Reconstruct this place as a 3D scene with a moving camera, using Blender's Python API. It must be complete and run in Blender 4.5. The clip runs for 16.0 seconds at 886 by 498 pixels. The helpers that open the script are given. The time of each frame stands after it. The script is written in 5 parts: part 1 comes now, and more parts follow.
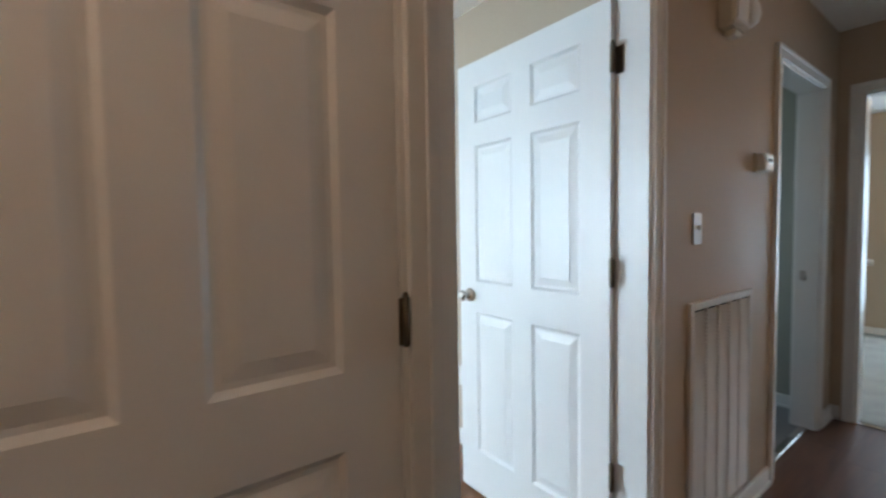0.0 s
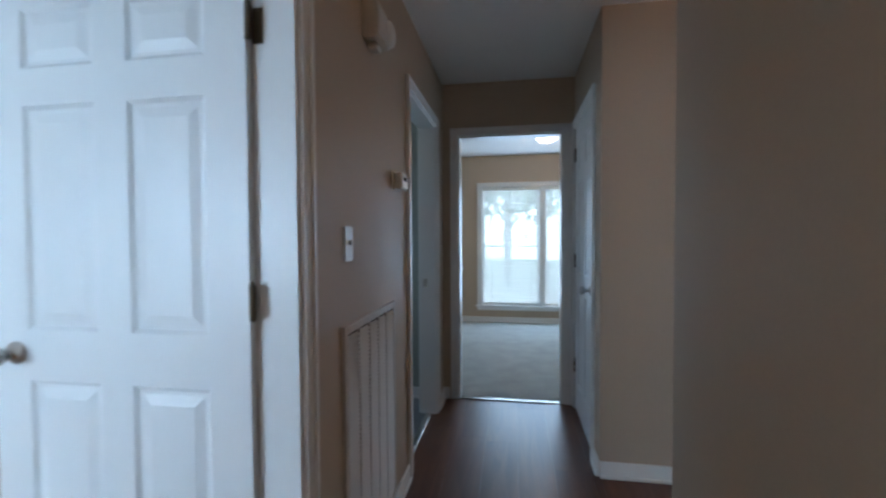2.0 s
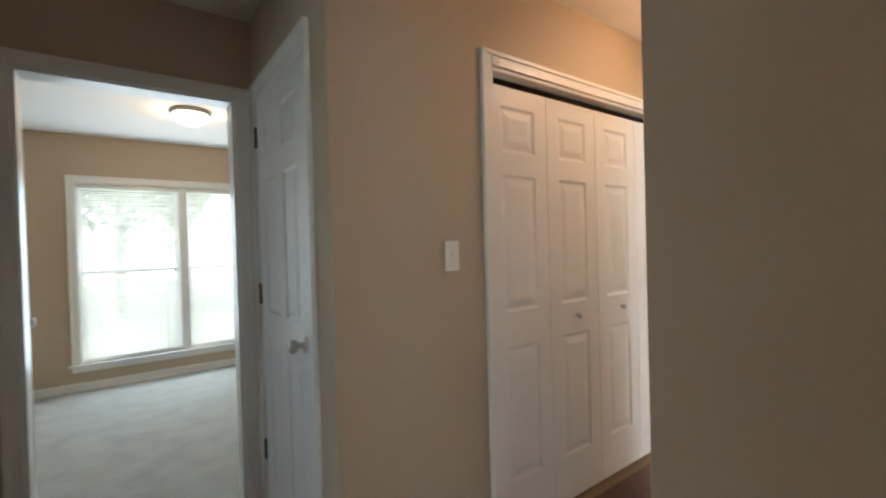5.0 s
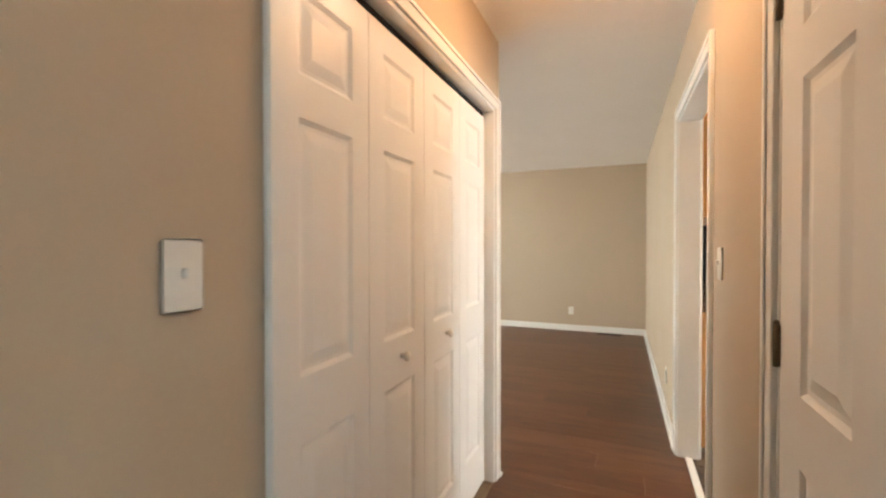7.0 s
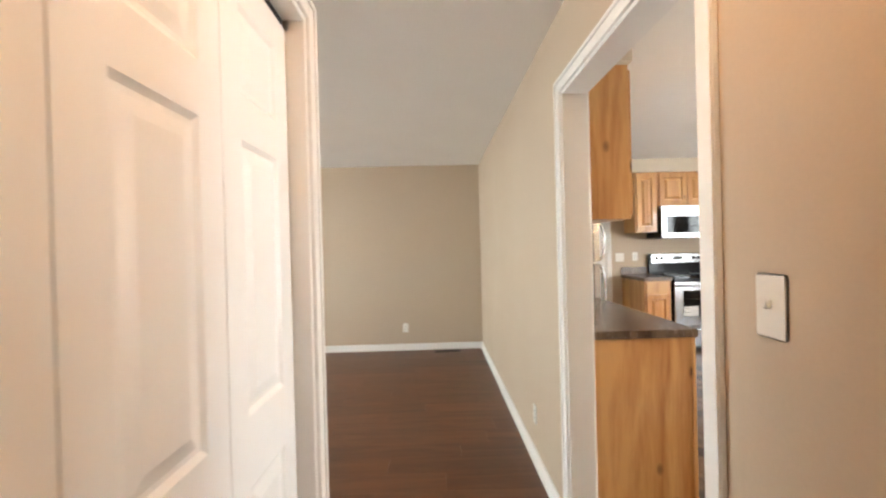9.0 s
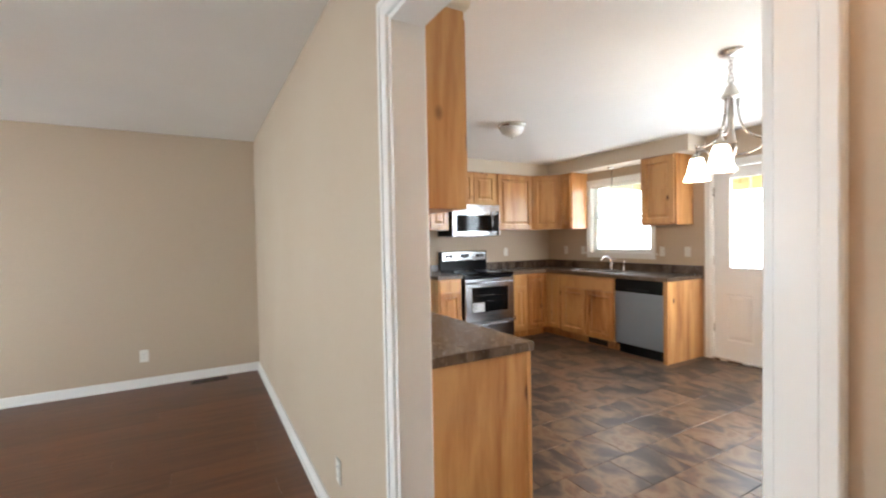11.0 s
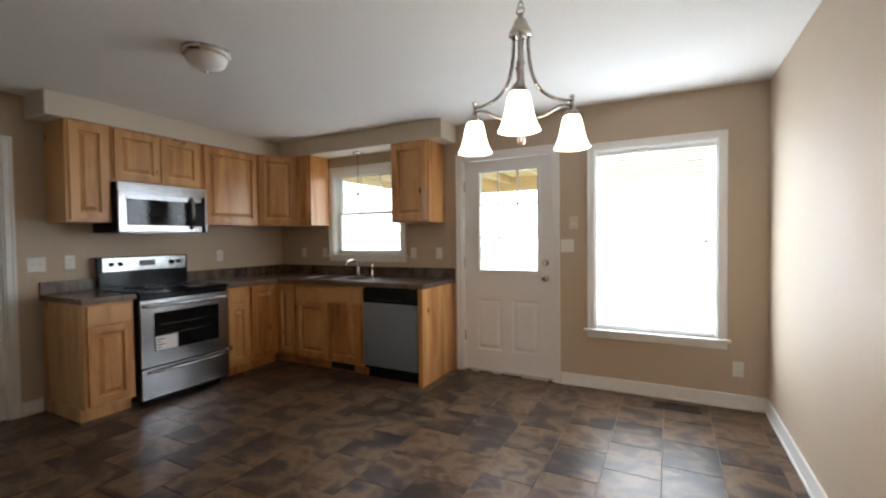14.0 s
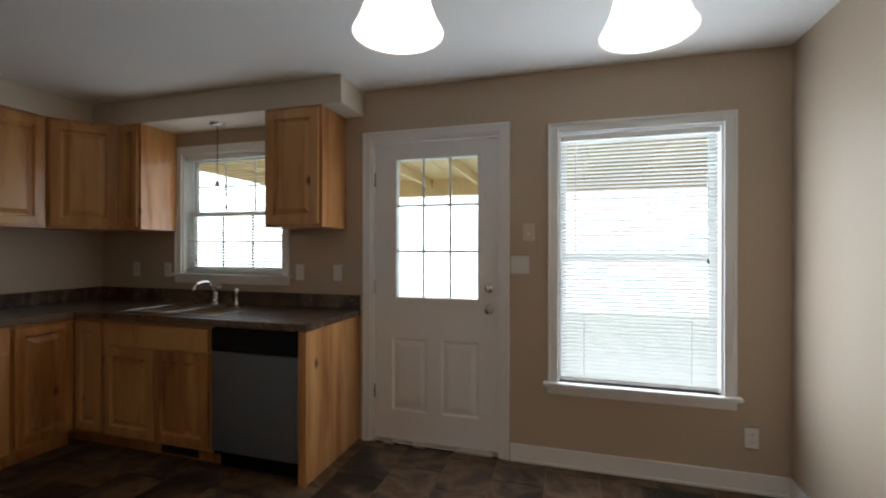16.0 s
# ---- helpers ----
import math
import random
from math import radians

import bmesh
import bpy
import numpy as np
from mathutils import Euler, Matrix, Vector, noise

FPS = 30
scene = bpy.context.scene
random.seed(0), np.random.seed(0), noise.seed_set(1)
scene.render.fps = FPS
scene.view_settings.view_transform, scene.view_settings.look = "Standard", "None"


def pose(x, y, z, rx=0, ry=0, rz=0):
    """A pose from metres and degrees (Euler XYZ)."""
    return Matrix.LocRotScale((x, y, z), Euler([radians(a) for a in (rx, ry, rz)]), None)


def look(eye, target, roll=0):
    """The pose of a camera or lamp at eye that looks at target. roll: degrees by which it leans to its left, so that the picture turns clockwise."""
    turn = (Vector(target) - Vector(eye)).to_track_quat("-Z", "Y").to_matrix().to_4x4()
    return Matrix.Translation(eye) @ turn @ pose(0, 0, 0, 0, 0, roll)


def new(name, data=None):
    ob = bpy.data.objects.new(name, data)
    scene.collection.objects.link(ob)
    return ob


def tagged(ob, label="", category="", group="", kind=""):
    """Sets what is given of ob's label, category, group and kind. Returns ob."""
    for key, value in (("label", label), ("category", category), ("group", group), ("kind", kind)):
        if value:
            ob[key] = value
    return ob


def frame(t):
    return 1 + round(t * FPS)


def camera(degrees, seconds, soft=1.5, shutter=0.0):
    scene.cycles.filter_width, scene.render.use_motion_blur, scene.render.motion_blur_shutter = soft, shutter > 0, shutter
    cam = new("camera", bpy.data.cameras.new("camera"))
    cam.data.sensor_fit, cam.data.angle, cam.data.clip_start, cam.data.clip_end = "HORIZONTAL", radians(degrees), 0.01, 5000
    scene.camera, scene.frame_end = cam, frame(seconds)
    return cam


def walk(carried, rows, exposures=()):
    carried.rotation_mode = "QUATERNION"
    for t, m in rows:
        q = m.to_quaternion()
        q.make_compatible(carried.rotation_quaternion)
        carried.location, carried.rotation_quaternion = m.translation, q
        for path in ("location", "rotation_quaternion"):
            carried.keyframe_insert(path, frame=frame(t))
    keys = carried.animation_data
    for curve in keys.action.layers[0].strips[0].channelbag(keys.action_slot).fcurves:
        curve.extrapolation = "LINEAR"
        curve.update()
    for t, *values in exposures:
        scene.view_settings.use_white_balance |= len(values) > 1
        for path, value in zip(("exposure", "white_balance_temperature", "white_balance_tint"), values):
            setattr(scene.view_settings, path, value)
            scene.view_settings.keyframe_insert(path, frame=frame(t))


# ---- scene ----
cam = camera(91.5, 16.0, soft=2.2, shutter=0.4)
PATH = [
    (0, (1.909, 0.378, 1.262), (0.312, 1.579, 1.165), -0.9),
    (0.5, (1.85, 0.448, 1.276), (0.511, 1.93, 1.167), -0.4),
    (1, (1.807, 0.515, 1.258), (0.779, 2.229, 1.189), 0.5),
    (1.5, (1.779, 0.588, 1.264), (1.101, 2.47, 1.222), 0.3),
    (2, (1.752, 0.692, 1.267), (1.431, 2.665, 1.21), -0.3),
    (2.5, (1.732, 0.814, 1.285), (1.743, 2.812, 1.197), -0.0),
    (3, (1.706, 0.972, 1.307), (2.005, 2.946, 1.201), 1.2),
    (3.5, (1.674, 1.149, 1.314), (2.228, 3.07, 1.235), 2.1),
    (4, (1.655, 1.355, 1.318), (2.414, 3.205, 1.279), 1.4),
    (4.5, (1.648, 1.524, 1.318), (2.606, 3.279, 1.302), -0.4),
    (5, (1.669, 1.712, 1.31), (2.854, 3.324, 1.285), -1.6),
    (5.2, (1.694, 1.777, 1.308), (2.955, 3.328, 1.273), -1.7),
    (7.3, (2.353, 2.461, 1.314), (4.249, 3.099, 1.291), -0.7),
    (7.5, (2.461, 2.499, 1.317), (4.38, 3.063, 1.292), -1.4),
    (8, (2.728, 2.573, 1.34), (4.691, 2.954, 1.304), -2.8),
    (8.2, (2.833, 2.599, 1.341), (4.809, 2.905, 1.305), -2.7),
    (10.3, (3.725, 2.683, 1.398), (5.614, 2.026, 1.409), -0.6),
    (10.5, (3.79, 2.66, 1.389), (5.643, 1.909, 1.388), -0.8),
    (11, (3.94, 2.602, 1.36), (5.68, 1.617, 1.316), -1.1),
    (11.5, (4.109, 2.516, 1.339), (5.708, 1.317, 1.257), -0.6),
    (12, (4.239, 2.414, 1.321), (5.686, 1.035, 1.273), -0.1),
    (12.5, (4.379, 2.264, 1.314), (5.68, 0.745, 1.31), -0.4),
    (13, (4.51, 2.095, 1.302), (5.667, 0.463, 1.321), -1.0),
    (13.5, (4.663, 1.874, 1.309), (5.69, 0.158, 1.283), -1.2),
    (14, (4.774, 1.622, 1.322), (5.703, -0.148, 1.27), -0.7),
    (14.5, (4.921, 1.372, 1.328), (5.718, -0.461, 1.304), 0.1),
    (15, (5.005, 1.094, 1.319), (5.706, -0.779, 1.333), 0.4),
    (15.5, (5.153, 0.782, 1.325), (5.77, -1.12, 1.336), 0.3),
    (16, (5.285, 0.476, 1.337), (5.841, -1.446, 1.337), 0.1),
]
EXPOSURES = [(0.0, 0.65, 6000, 10), (1.0, 0.5, 5550, 10), (2.0, 0.2, 5350, 10), (2.5, 0.4, 5600, 10), (3.0, 0.65, 5950, 10), (3.5, 0.85, 6400, 10), (4.0, 0.95, 6500, 10), (4.5, 0.85, 6650, 10), (5.0, 0.6, 6750, 10), (7.3, 1.2, 7200, 10), (8.2, 1.2, 7000, 10), (10.3, 1.1, 6250, 10), (11.0, 1.0, 6150, 10), (12.0, 0.75, 6150, 10), (13.0, 0.25, 6200, 10), (14.5, -0.55, 6250, 10), (16.0, -1.2, 6100, 10)]
walk(cam, [(t, look(eye, target, roll)) for t, eye, target, roll in PATH], EXPOSURES)

# ---- world, sun, large lights ----
world = bpy.data.worlds.new("sky")
scene.world = world
world.use_nodes = True
wn, wl = world.node_tree.nodes, world.node_tree.links
sky = wn.new("ShaderNodeTexSky")
sky.sky_type = "NISHITA"
sky.sun_disc = False
sky.sun_elevation, sky.sun_rotation = radians(52), radians(80)
wn["Background"].inputs[1].default_value = 0.15
wl.new(sky.outputs[0], wn["Background"].inputs[0])
sun_data = bpy.data.lights.new("sun", "SUN")
sun_data.energy, sun_data.angle, sun_data.color = 5.0, radians(0.5), (1.0, 0.95, 0.88)
sun = new("sun", sun_data)
sun.matrix_world = look((20, 3, 26), (0, 0, 0))


def area(name, m, w, h, power, color, spread=180):
    d = bpy.data.lights.new(name, "AREA")
    d.shape, d.size, d.size_y, d.energy, d.color = "RECTANGLE", w, h, power, color
    d.spread = radians(spread)
    ob = new(name, d)
    ob.matrix_world = m
    return ob


def bulb(name, at, power, color, radius=0.05):
    d = bpy.data.lights.new(name, "POINT")
    d.energy, d.color, d.shadow_soft_size = power, color, radius
    ob = new(name, d)
    ob.location = at
    return ob


DAY = (0.86, 0.93, 1.0)
BLUEDAY = (0.62, 0.82, 1.0)
WARM = (1.0, 0.60, 0.30)
# daylight that enters by the windows
area("skylight_kitchen_window", look((4.89, -2.286, 1.285), (4.89, 0, 1.285)), 0.86, 1.5, 38, DAY)
area("skylight_behind_kitchen_blind", look((4.89, -2.338, 1.285), (4.89, 0, 1.285)), 0.86, 1.5, 24, DAY)
area("skylight_kitchen_door", look((6.13, -2.298, 1.48), (6.13, 0, 1.48)), 0.55, 0.9, 9, DAY)
area("skylight_sink_window", look((7.78, -2.288, 1.61), (7.78, 0, 1.61)), 0.88, 0.86, 6, DAY)
area("skylight_living_window", look((6.8, 7.0, 1.4), (6.8, 3, 1.0)), 2.2, 1.4, 54, DAY)
area("skylight_end_bedroom", look((2.17, 7.045, 1.125), (2.17, 4, 1.125)), 1.7, 1.68, 24, BLUEDAY)
area("skylight_behind_bedroom_blind", look((2.17, 7.108, 1.125), (2.17, 4, 1.125)), 1.7, 1.68, 8, BLUEDAY)
# lamp for an unseen window, aimed to daylight the open bedroom door
area("added_daylight_side_bedroom", look((-1.4, -1.58, 1.4), (0.1, 1.9, 1.1)), 1.7, 1.3, 36, (0.55, 0.78, 1.0))

# lamp added to brighten the bath; no window is seen there
area("added_daylight_bath", look((-1.25, 3.0, 1.55), (1.2, 3.2, 1.2)), 0.75, 0.85, 5, BLUEDAY)


# ---- materials ----
def mat(name, color, rough=0.6, metal=0.0, var=0.06, scale=4.0, fine=60.0, bump=0.08, spread=(1, 1, 1), bump_scale=None, spec=0.5, rvar=0.1, coat=0.0):
    """Base colour with variation at two scales, roughness variation and fine relief, in the object's own metres."""
    m = bpy.data.materials.new(name)
    m.use_nodes = True
    n, l = m.node_tree.nodes, m.node_tree.links
    b = n["Principled BSDF"]
    b.inputs["Metallic"].default_value = metal
    b.inputs["Specular IOR Level"].default_value = spec
    b.inputs["Coat Weight"].default_value = coat
    co = n.new("ShaderNodeTexCoord")
    mp = n.new("ShaderNodeMapping")
    mp.inputs["Scale"].default_value = spread
    l.new(co.outputs["Object"], mp.inputs["Vector"])
    big, small = n.new("ShaderNodeTexNoise"), n.new("ShaderNodeTexNoise")
    big.inputs["Scale"].default_value, small.inputs["Scale"].default_value = scale, fine
    big.inputs["Detail"].default_value, small.inputs["Detail"].default_value = 3, 4
    l.new(mp.outputs[0], big.inputs["Vector"])
    l.new(mp.outputs[0], small.inputs["Vector"])
    add = n.new("ShaderNodeMath")
    add.operation = "ADD"
    l.new(big.outputs["Fac"], add.inputs[0])
    l.new(small.outputs["Fac"], add.inputs[1])
    rng = n.new("ShaderNodeMapRange")
    rng.inputs["From Min"].default_value, rng.inputs["From Max"].default_value = 0.6, 1.4
    rng.inputs["To Min"].default_value, rng.inputs["To Max"].default_value = 1 - var, 1 + var
    l.new(add.outputs[0], rng.inputs["Value"])
    mul = n.new("ShaderNodeVectorMath")
    mul.operation = "SCALE"
    mul.inputs[0].default_value = color
    l.new(rng.outputs[0], mul.inputs["Scale"])
    l.new(mul.outputs[0], b.inputs["Base Color"])
    rr = n.new("ShaderNodeMapRange")
    rr.inputs["From Min"].default_value, rr.inputs["From Max"].default_value = 0.3, 0.7
    rr.inputs["To Min"].default_value, rr.inputs["To Max"].default_value = max(rough - rvar, 0.02), min(rough + rvar, 1)
    l.new(big.outputs["Fac"], rr.inputs["Value"])
    l.new(rr.outputs[0], b.inputs["Roughness"])
    if bump:
        bp = n.new("ShaderNodeBump")
        bp.inputs["Strength"].default_value, bp.inputs["Distance"].default_value = bump, 0.004
        src = small
        if bump_scale:
            src = n.new("ShaderNodeTexNoise")
            src.inputs["Scale"].default_value, src.inputs["Detail"].default_value = bump_scale, 3
            l.new(co.outputs["Object"], src.inputs["Vector"])
        l.new(src.outputs["Fac"], bp.inputs["Height"])
        l.new(bp.outputs[0], b.inputs["Normal"])
    return m


def pieces_mat(name, stops, rough, scale, spread, bump=0.1, island=False, dist=1.5, coat=0.0, fine=40.0, tone_part=0.22, small_part=0.3, detail=5):
    """A mottled material whose tone differs from piece to piece."""
    m = bpy.data.materials.new(name)
    m.use_nodes = True
    n, l = m.node_tree.nodes, m.node_tree.links
    b = n["Principled BSDF"]
    b.inputs["Coat Weight"].default_value = coat
    co = n.new("ShaderNodeNewGeometry")
    info = n.new("ShaderNodeObjectInfo")
    rnd = co.outputs["Random Per Island"] if island else info.outputs["Random"]
    off = n.new("ShaderNodeVectorMath")
    off.operation = "SCALE"
    off.inputs[0].default_value = (37, 53, 91)
    l.new(rnd, off.inputs["Scale"])
    sc = n.new("ShaderNodeVectorMath")
    sc.operation = "MULTIPLY_ADD"
    sc.inputs[1].default_value = spread
    l.new(co.outputs["Position"], sc.inputs[0])
    l.new(off.outputs[0], sc.inputs[2])
    big, small = n.new("ShaderNodeTexNoise"), n.new("ShaderNodeTexNoise")
    big.inputs["Scale"].default_value, big.inputs["Detail"].default_value, big.inputs["Distortion"].default_value = scale, detail, dist
    small.inputs["Scale"].default_value, small.inputs["Detail"].default_value = fine, 4
    l.new(sc.outputs[0], big.inputs["Vector"])
    l.new(sc.outputs[0], small.inputs["Vector"])
    mix = n.new("ShaderNodeMath")
    mix.operation = "MULTIPLY_ADD"
    mix.inputs[1].default_value = small_part
    l.new(small.outputs["Fac"], mix.inputs[0])
    l.new(big.outputs["Fac"], mix.inputs[2])
    tone = n.new("ShaderNodeMath")
    tone.operation = "MULTIPLY_ADD"
    tone.inputs[1].default_value = tone_part
    l.new(rnd, tone.inputs[0])
    l.new(mix.outputs[0], tone.inputs[2])
    ramp = n.new("ShaderNodeValToRGB")
    while len(ramp.color_ramp.elements) < len(stops):
        ramp.color_ramp.elements.new(0.5)
    for e, (p, c) in zip(ramp.color_ramp.elements, stops):
        e.position, e.color = p, (*c, 1)
    l.new(tone.outputs[0], ramp.inputs[0])
    l.new(ramp.outputs[0], b.inputs["Base Color"])
    rr = n.new("ShaderNodeMapRange")
    rr.inputs["To Min"].default_value, rr.inputs["To Max"].default_value = rough - 0.02, rough + 0.05
    l.new(small.outputs["Fac"], rr.inputs["Value"])
    l.new(rr.outputs[0], b.inputs["Roughness"])
    bp = n.new("ShaderNodeBump")
    bp.inputs["Strength"].default_value, bp.inputs["Distance"].default_value = bump, 0.002
    l.new(mix.outputs[0], bp.inputs["Height"])
    l.new(bp.outputs[0], b.inputs["Normal"])
    return m


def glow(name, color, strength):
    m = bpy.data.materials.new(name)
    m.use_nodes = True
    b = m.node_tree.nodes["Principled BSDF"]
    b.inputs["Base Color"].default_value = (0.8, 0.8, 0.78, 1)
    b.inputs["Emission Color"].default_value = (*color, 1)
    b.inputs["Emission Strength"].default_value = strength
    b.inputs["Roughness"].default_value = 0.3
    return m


def glass(name):
    m = bpy.data.materials.new(name)
    m.use_nodes = True
    b = m.node_tree.nodes["Principled BSDF"]
    b.inputs["Base Color"].default_value = (0.97, 0.99, 0.98, 1)
    b.inputs["Transmission Weight"].default_value = 1.0
    b.inputs["Roughness"].default_value = 0.0
    b.inputs["IOR"].default_value = 1.05
    return m


def thin(name, color, through_part):
    """A thin sheet that lets some light through: blinds, leaves."""
    m = bpy.data.materials.new(name)
    m.use_nodes = True
    n, l = m.node_tree.nodes, m.node_tree.links
    b = n["Principled BSDF"]
    b.inputs["Base Color"].default_value = (*color, 1)
    b.inputs["Roughness"].default_value = 0.5
    t = n.new("ShaderNodeBsdfTranslucent")
    t.inputs["Color"].default_value = (*color, 1)
    mx = n.new("ShaderNodeMixShader")
    mx.inputs[0].default_value = through_part
    l.new(b.outputs[0], mx.inputs[1])
    l.new(t.outputs[0], mx.inputs[2])
    l.new(mx.outputs[0], n["Material Output"].inputs["Surface"])
    return m


PAINT = mat("tan_wall_paint", (0.50, 0.405, 0.30), 0.62, var=0.03, scale=1.5, fine=90, bump=0.10, bump_scale=220)
GREYPAINT = mat("grey_green_wall_paint", (0.33, 0.34, 0.30), 0.6, var=0.03, scale=1.5, fine=90, bump=0.1, bump_scale=220)
# soffit tone, about midway between the wall tan and the ceiling white
PALETAN = mat("soffit_pale_tan", (0.66, 0.59, 0.48), 0.62, var=0.03, scale=1.5, fine=90, bump=0.10, bump_scale=220)
CEIL = mat("ceiling_white", (0.86, 0.85, 0.82), 0.85, var=0.03, scale=2, fine=120, bump=0.35, bump_scale=110)
TRIM = mat("trim_white_gloss", (0.80, 0.80, 0.78), 0.34, var=0.015, scale=3, fine=40, bump=0.03, rvar=0.03)
DOORW = mat("door_white_paint", (0.80, 0.80, 0.79), 0.36, var=0.012, scale=2, fine=50, bump=0.05, spread=(6, 6, 0.6), rvar=0.02)
PLASTIC = mat("white_plastic", (0.78, 0.77, 0.72), 0.35, var=0.02, bump=0.0)
IVORY = mat("ivory_plastic", (0.62, 0.56, 0.44), 0.4, var=0.03, bump=0.0)
NICKEL = mat("brushed_nickel", (0.55, 0.52, 0.48), 0.28, metal=1.0, var=0.05, fine=200, bump=0.03)
BRASS = mat("aged_brass_hinge", (0.16, 0.125, 0.085), 0.4, metal=1.0, var=0.15, fine=120, bump=0.05)
CHROME = mat("chrome", (0.75, 0.75, 0.76), 0.1, metal=1.0, var=0.02, bump=0.0, rvar=0.03)
STEEL = mat("stainless_steel", (0.40, 0.40, 0.41), 0.20, metal=1.0, var=0.015, scale=1.5, fine=20, bump=0.008, spread=(0.3, 0.3, 40), rvar=0.02)
DARKSTEEL = mat("grey_stainless", (0.33, 0.34, 0.35), 0.36, metal=1.0, var=0.015, scale=1.5, fine=20, bump=0.008, spread=(40, 0.3, 0.3), rvar=0.02)
BLACK = mat("black_enamel", (0.008, 0.008, 0.009), 0.16, var=0.2, bump=0.0, spec=0.16, rvar=0.03)
BLACKTEX = mat("black_textured_side", (0.008, 0.008, 0.009), 0.5, var=0.2, fine=300, bump=0.15, spec=0.15)
BLACKGLASS = mat("black_glass", (0.006, 0.006, 0.007), 0.05, var=0.1, bump=0.0, rvar=0.02, spec=0.22)
CARPET = mat("grey_carpet", (0.36, 0.36, 0.33), 0.95, var=0.22, scale=6, fine=180, bump=1.0, bump_scale=260)
BATHFLOOR = mat("grey_bath_vinyl", (0.25, 0.25, 0.25), 0.4, var=0.15, scale=5, fine=40)
PLANK = pieces_mat("red_brown_laminate", ((0.35, (0.035, 0.012, 0.006)), (0.65, (0.085, 0.030, 0.013)), (0.95, (0.13, 0.050, 0.022))), 0.30, 3.0, (5.0, 0.5, 1), bump=0.08)
ORANGEPLANK = pieces_mat("orange_brown_laminate", ((0.25, (0.13, 0.05, 0.02)), (0.8, (0.26, 0.11, 0.045))), 0.32, 3.0, (5.0, 0.5, 1), bump=0.08)
TILE = pieces_mat("slate_look_vinyl", ((0.50, (0.023, 0.017, 0.014)), (0.58, (0.043, 0.031, 0.025)), (0.655, (0.098, 0.065, 0.043)), (0.73, (0.158, 0.104, 0.064)), (0.80, (0.110, 0.058, 0.030)), (0.90, (0.050, 0.038, 0.031))), 0.36, 4.2, (1.0, 1.25, 1), bump=0.02, dist=0.5, tone_part=0.20, small_part=0.12, fine=22, detail=5)
TILE.node_tree.nodes["Principled BSDF"].inputs["Specular IOR Level"].default_value = 0.32
GROUT = mat("tan_joint", (0.26, 0.19, 0.125), 0.6, var=0.2, fine=80)
COUNTER = pieces_mat("brown_stone_laminate", ((0.40, (0.036, 0.020, 0.013)), (0.62, (0.078, 0.048, 0.031)), (0.82, (0.15, 0.102, 0.068))), 0.25, 3.2, (1.3, 4.0, 1), bump=0.01, dist=0.9, fine=26, small_part=0.18, detail=5)
SCREEN = mat("dark_display", (0.01, 0.012, 0.012), 0.15, bump=0.0)
LABEL = mat("paper_label", (0.75, 0.75, 0.76), 0.6, bump=0.0)
VENT = mat("brown_register", (0.05, 0.035, 0.025), 0.45, metal=0.3)
# one even tan-grey for the return air grille
GRILLE = mat("tan_grey_grille", (0.52, 0.47, 0.41), 0.5, var=0.04)
# near-black that paints the shade of unlit gaps; also the pendant cord's colour
DARK = mat("unlit_gap_and_cord_black", (0.01, 0.009, 0.008), 0.8, bump=0.0)
LAMPGLASS = glow("lit_frosted_glass", (1.0, 0.86, 0.66), 9.0)
OFFGLASS = mat("frosted_glass_unlit", (0.72, 0.72, 0.70), 0.25, bump=0.0, var=0.02)
PANE = glass("window_pane")
BLIND = thin("white_blind_slat", (0.84, 0.84, 0.82), 0.5)
LEAF = thin("leaf", (0.16, 0.27, 0.11), 0.6)
BARK = mat("bark", (0.10, 0.075, 0.055), 0.9, var=0.3, fine=30, bump=0.6)
GRASS = mat("lawn", (0.20, 0.22, 0.13), 0.9, var=0.35, scale=0.4, fine=30, bump=0.6)
PORCHWOOD = mat("pine_porch_boards", (0.72, 0.54, 0.30), 0.6, var=0.15, scale=3, fine=30, spread=(1, 8, 1))
CONCRETE = mat("porch_concrete", (0.58, 0.57, 0.54), 0.8, var=0.12)
SIDING = mat("white_siding", (0.7, 0.7, 0.68), 0.6)
FANWOOD = mat("dark_fan_blade", (0.05, 0.028, 0.016), 0.4, var=0.2, spread=(1, 8, 1))


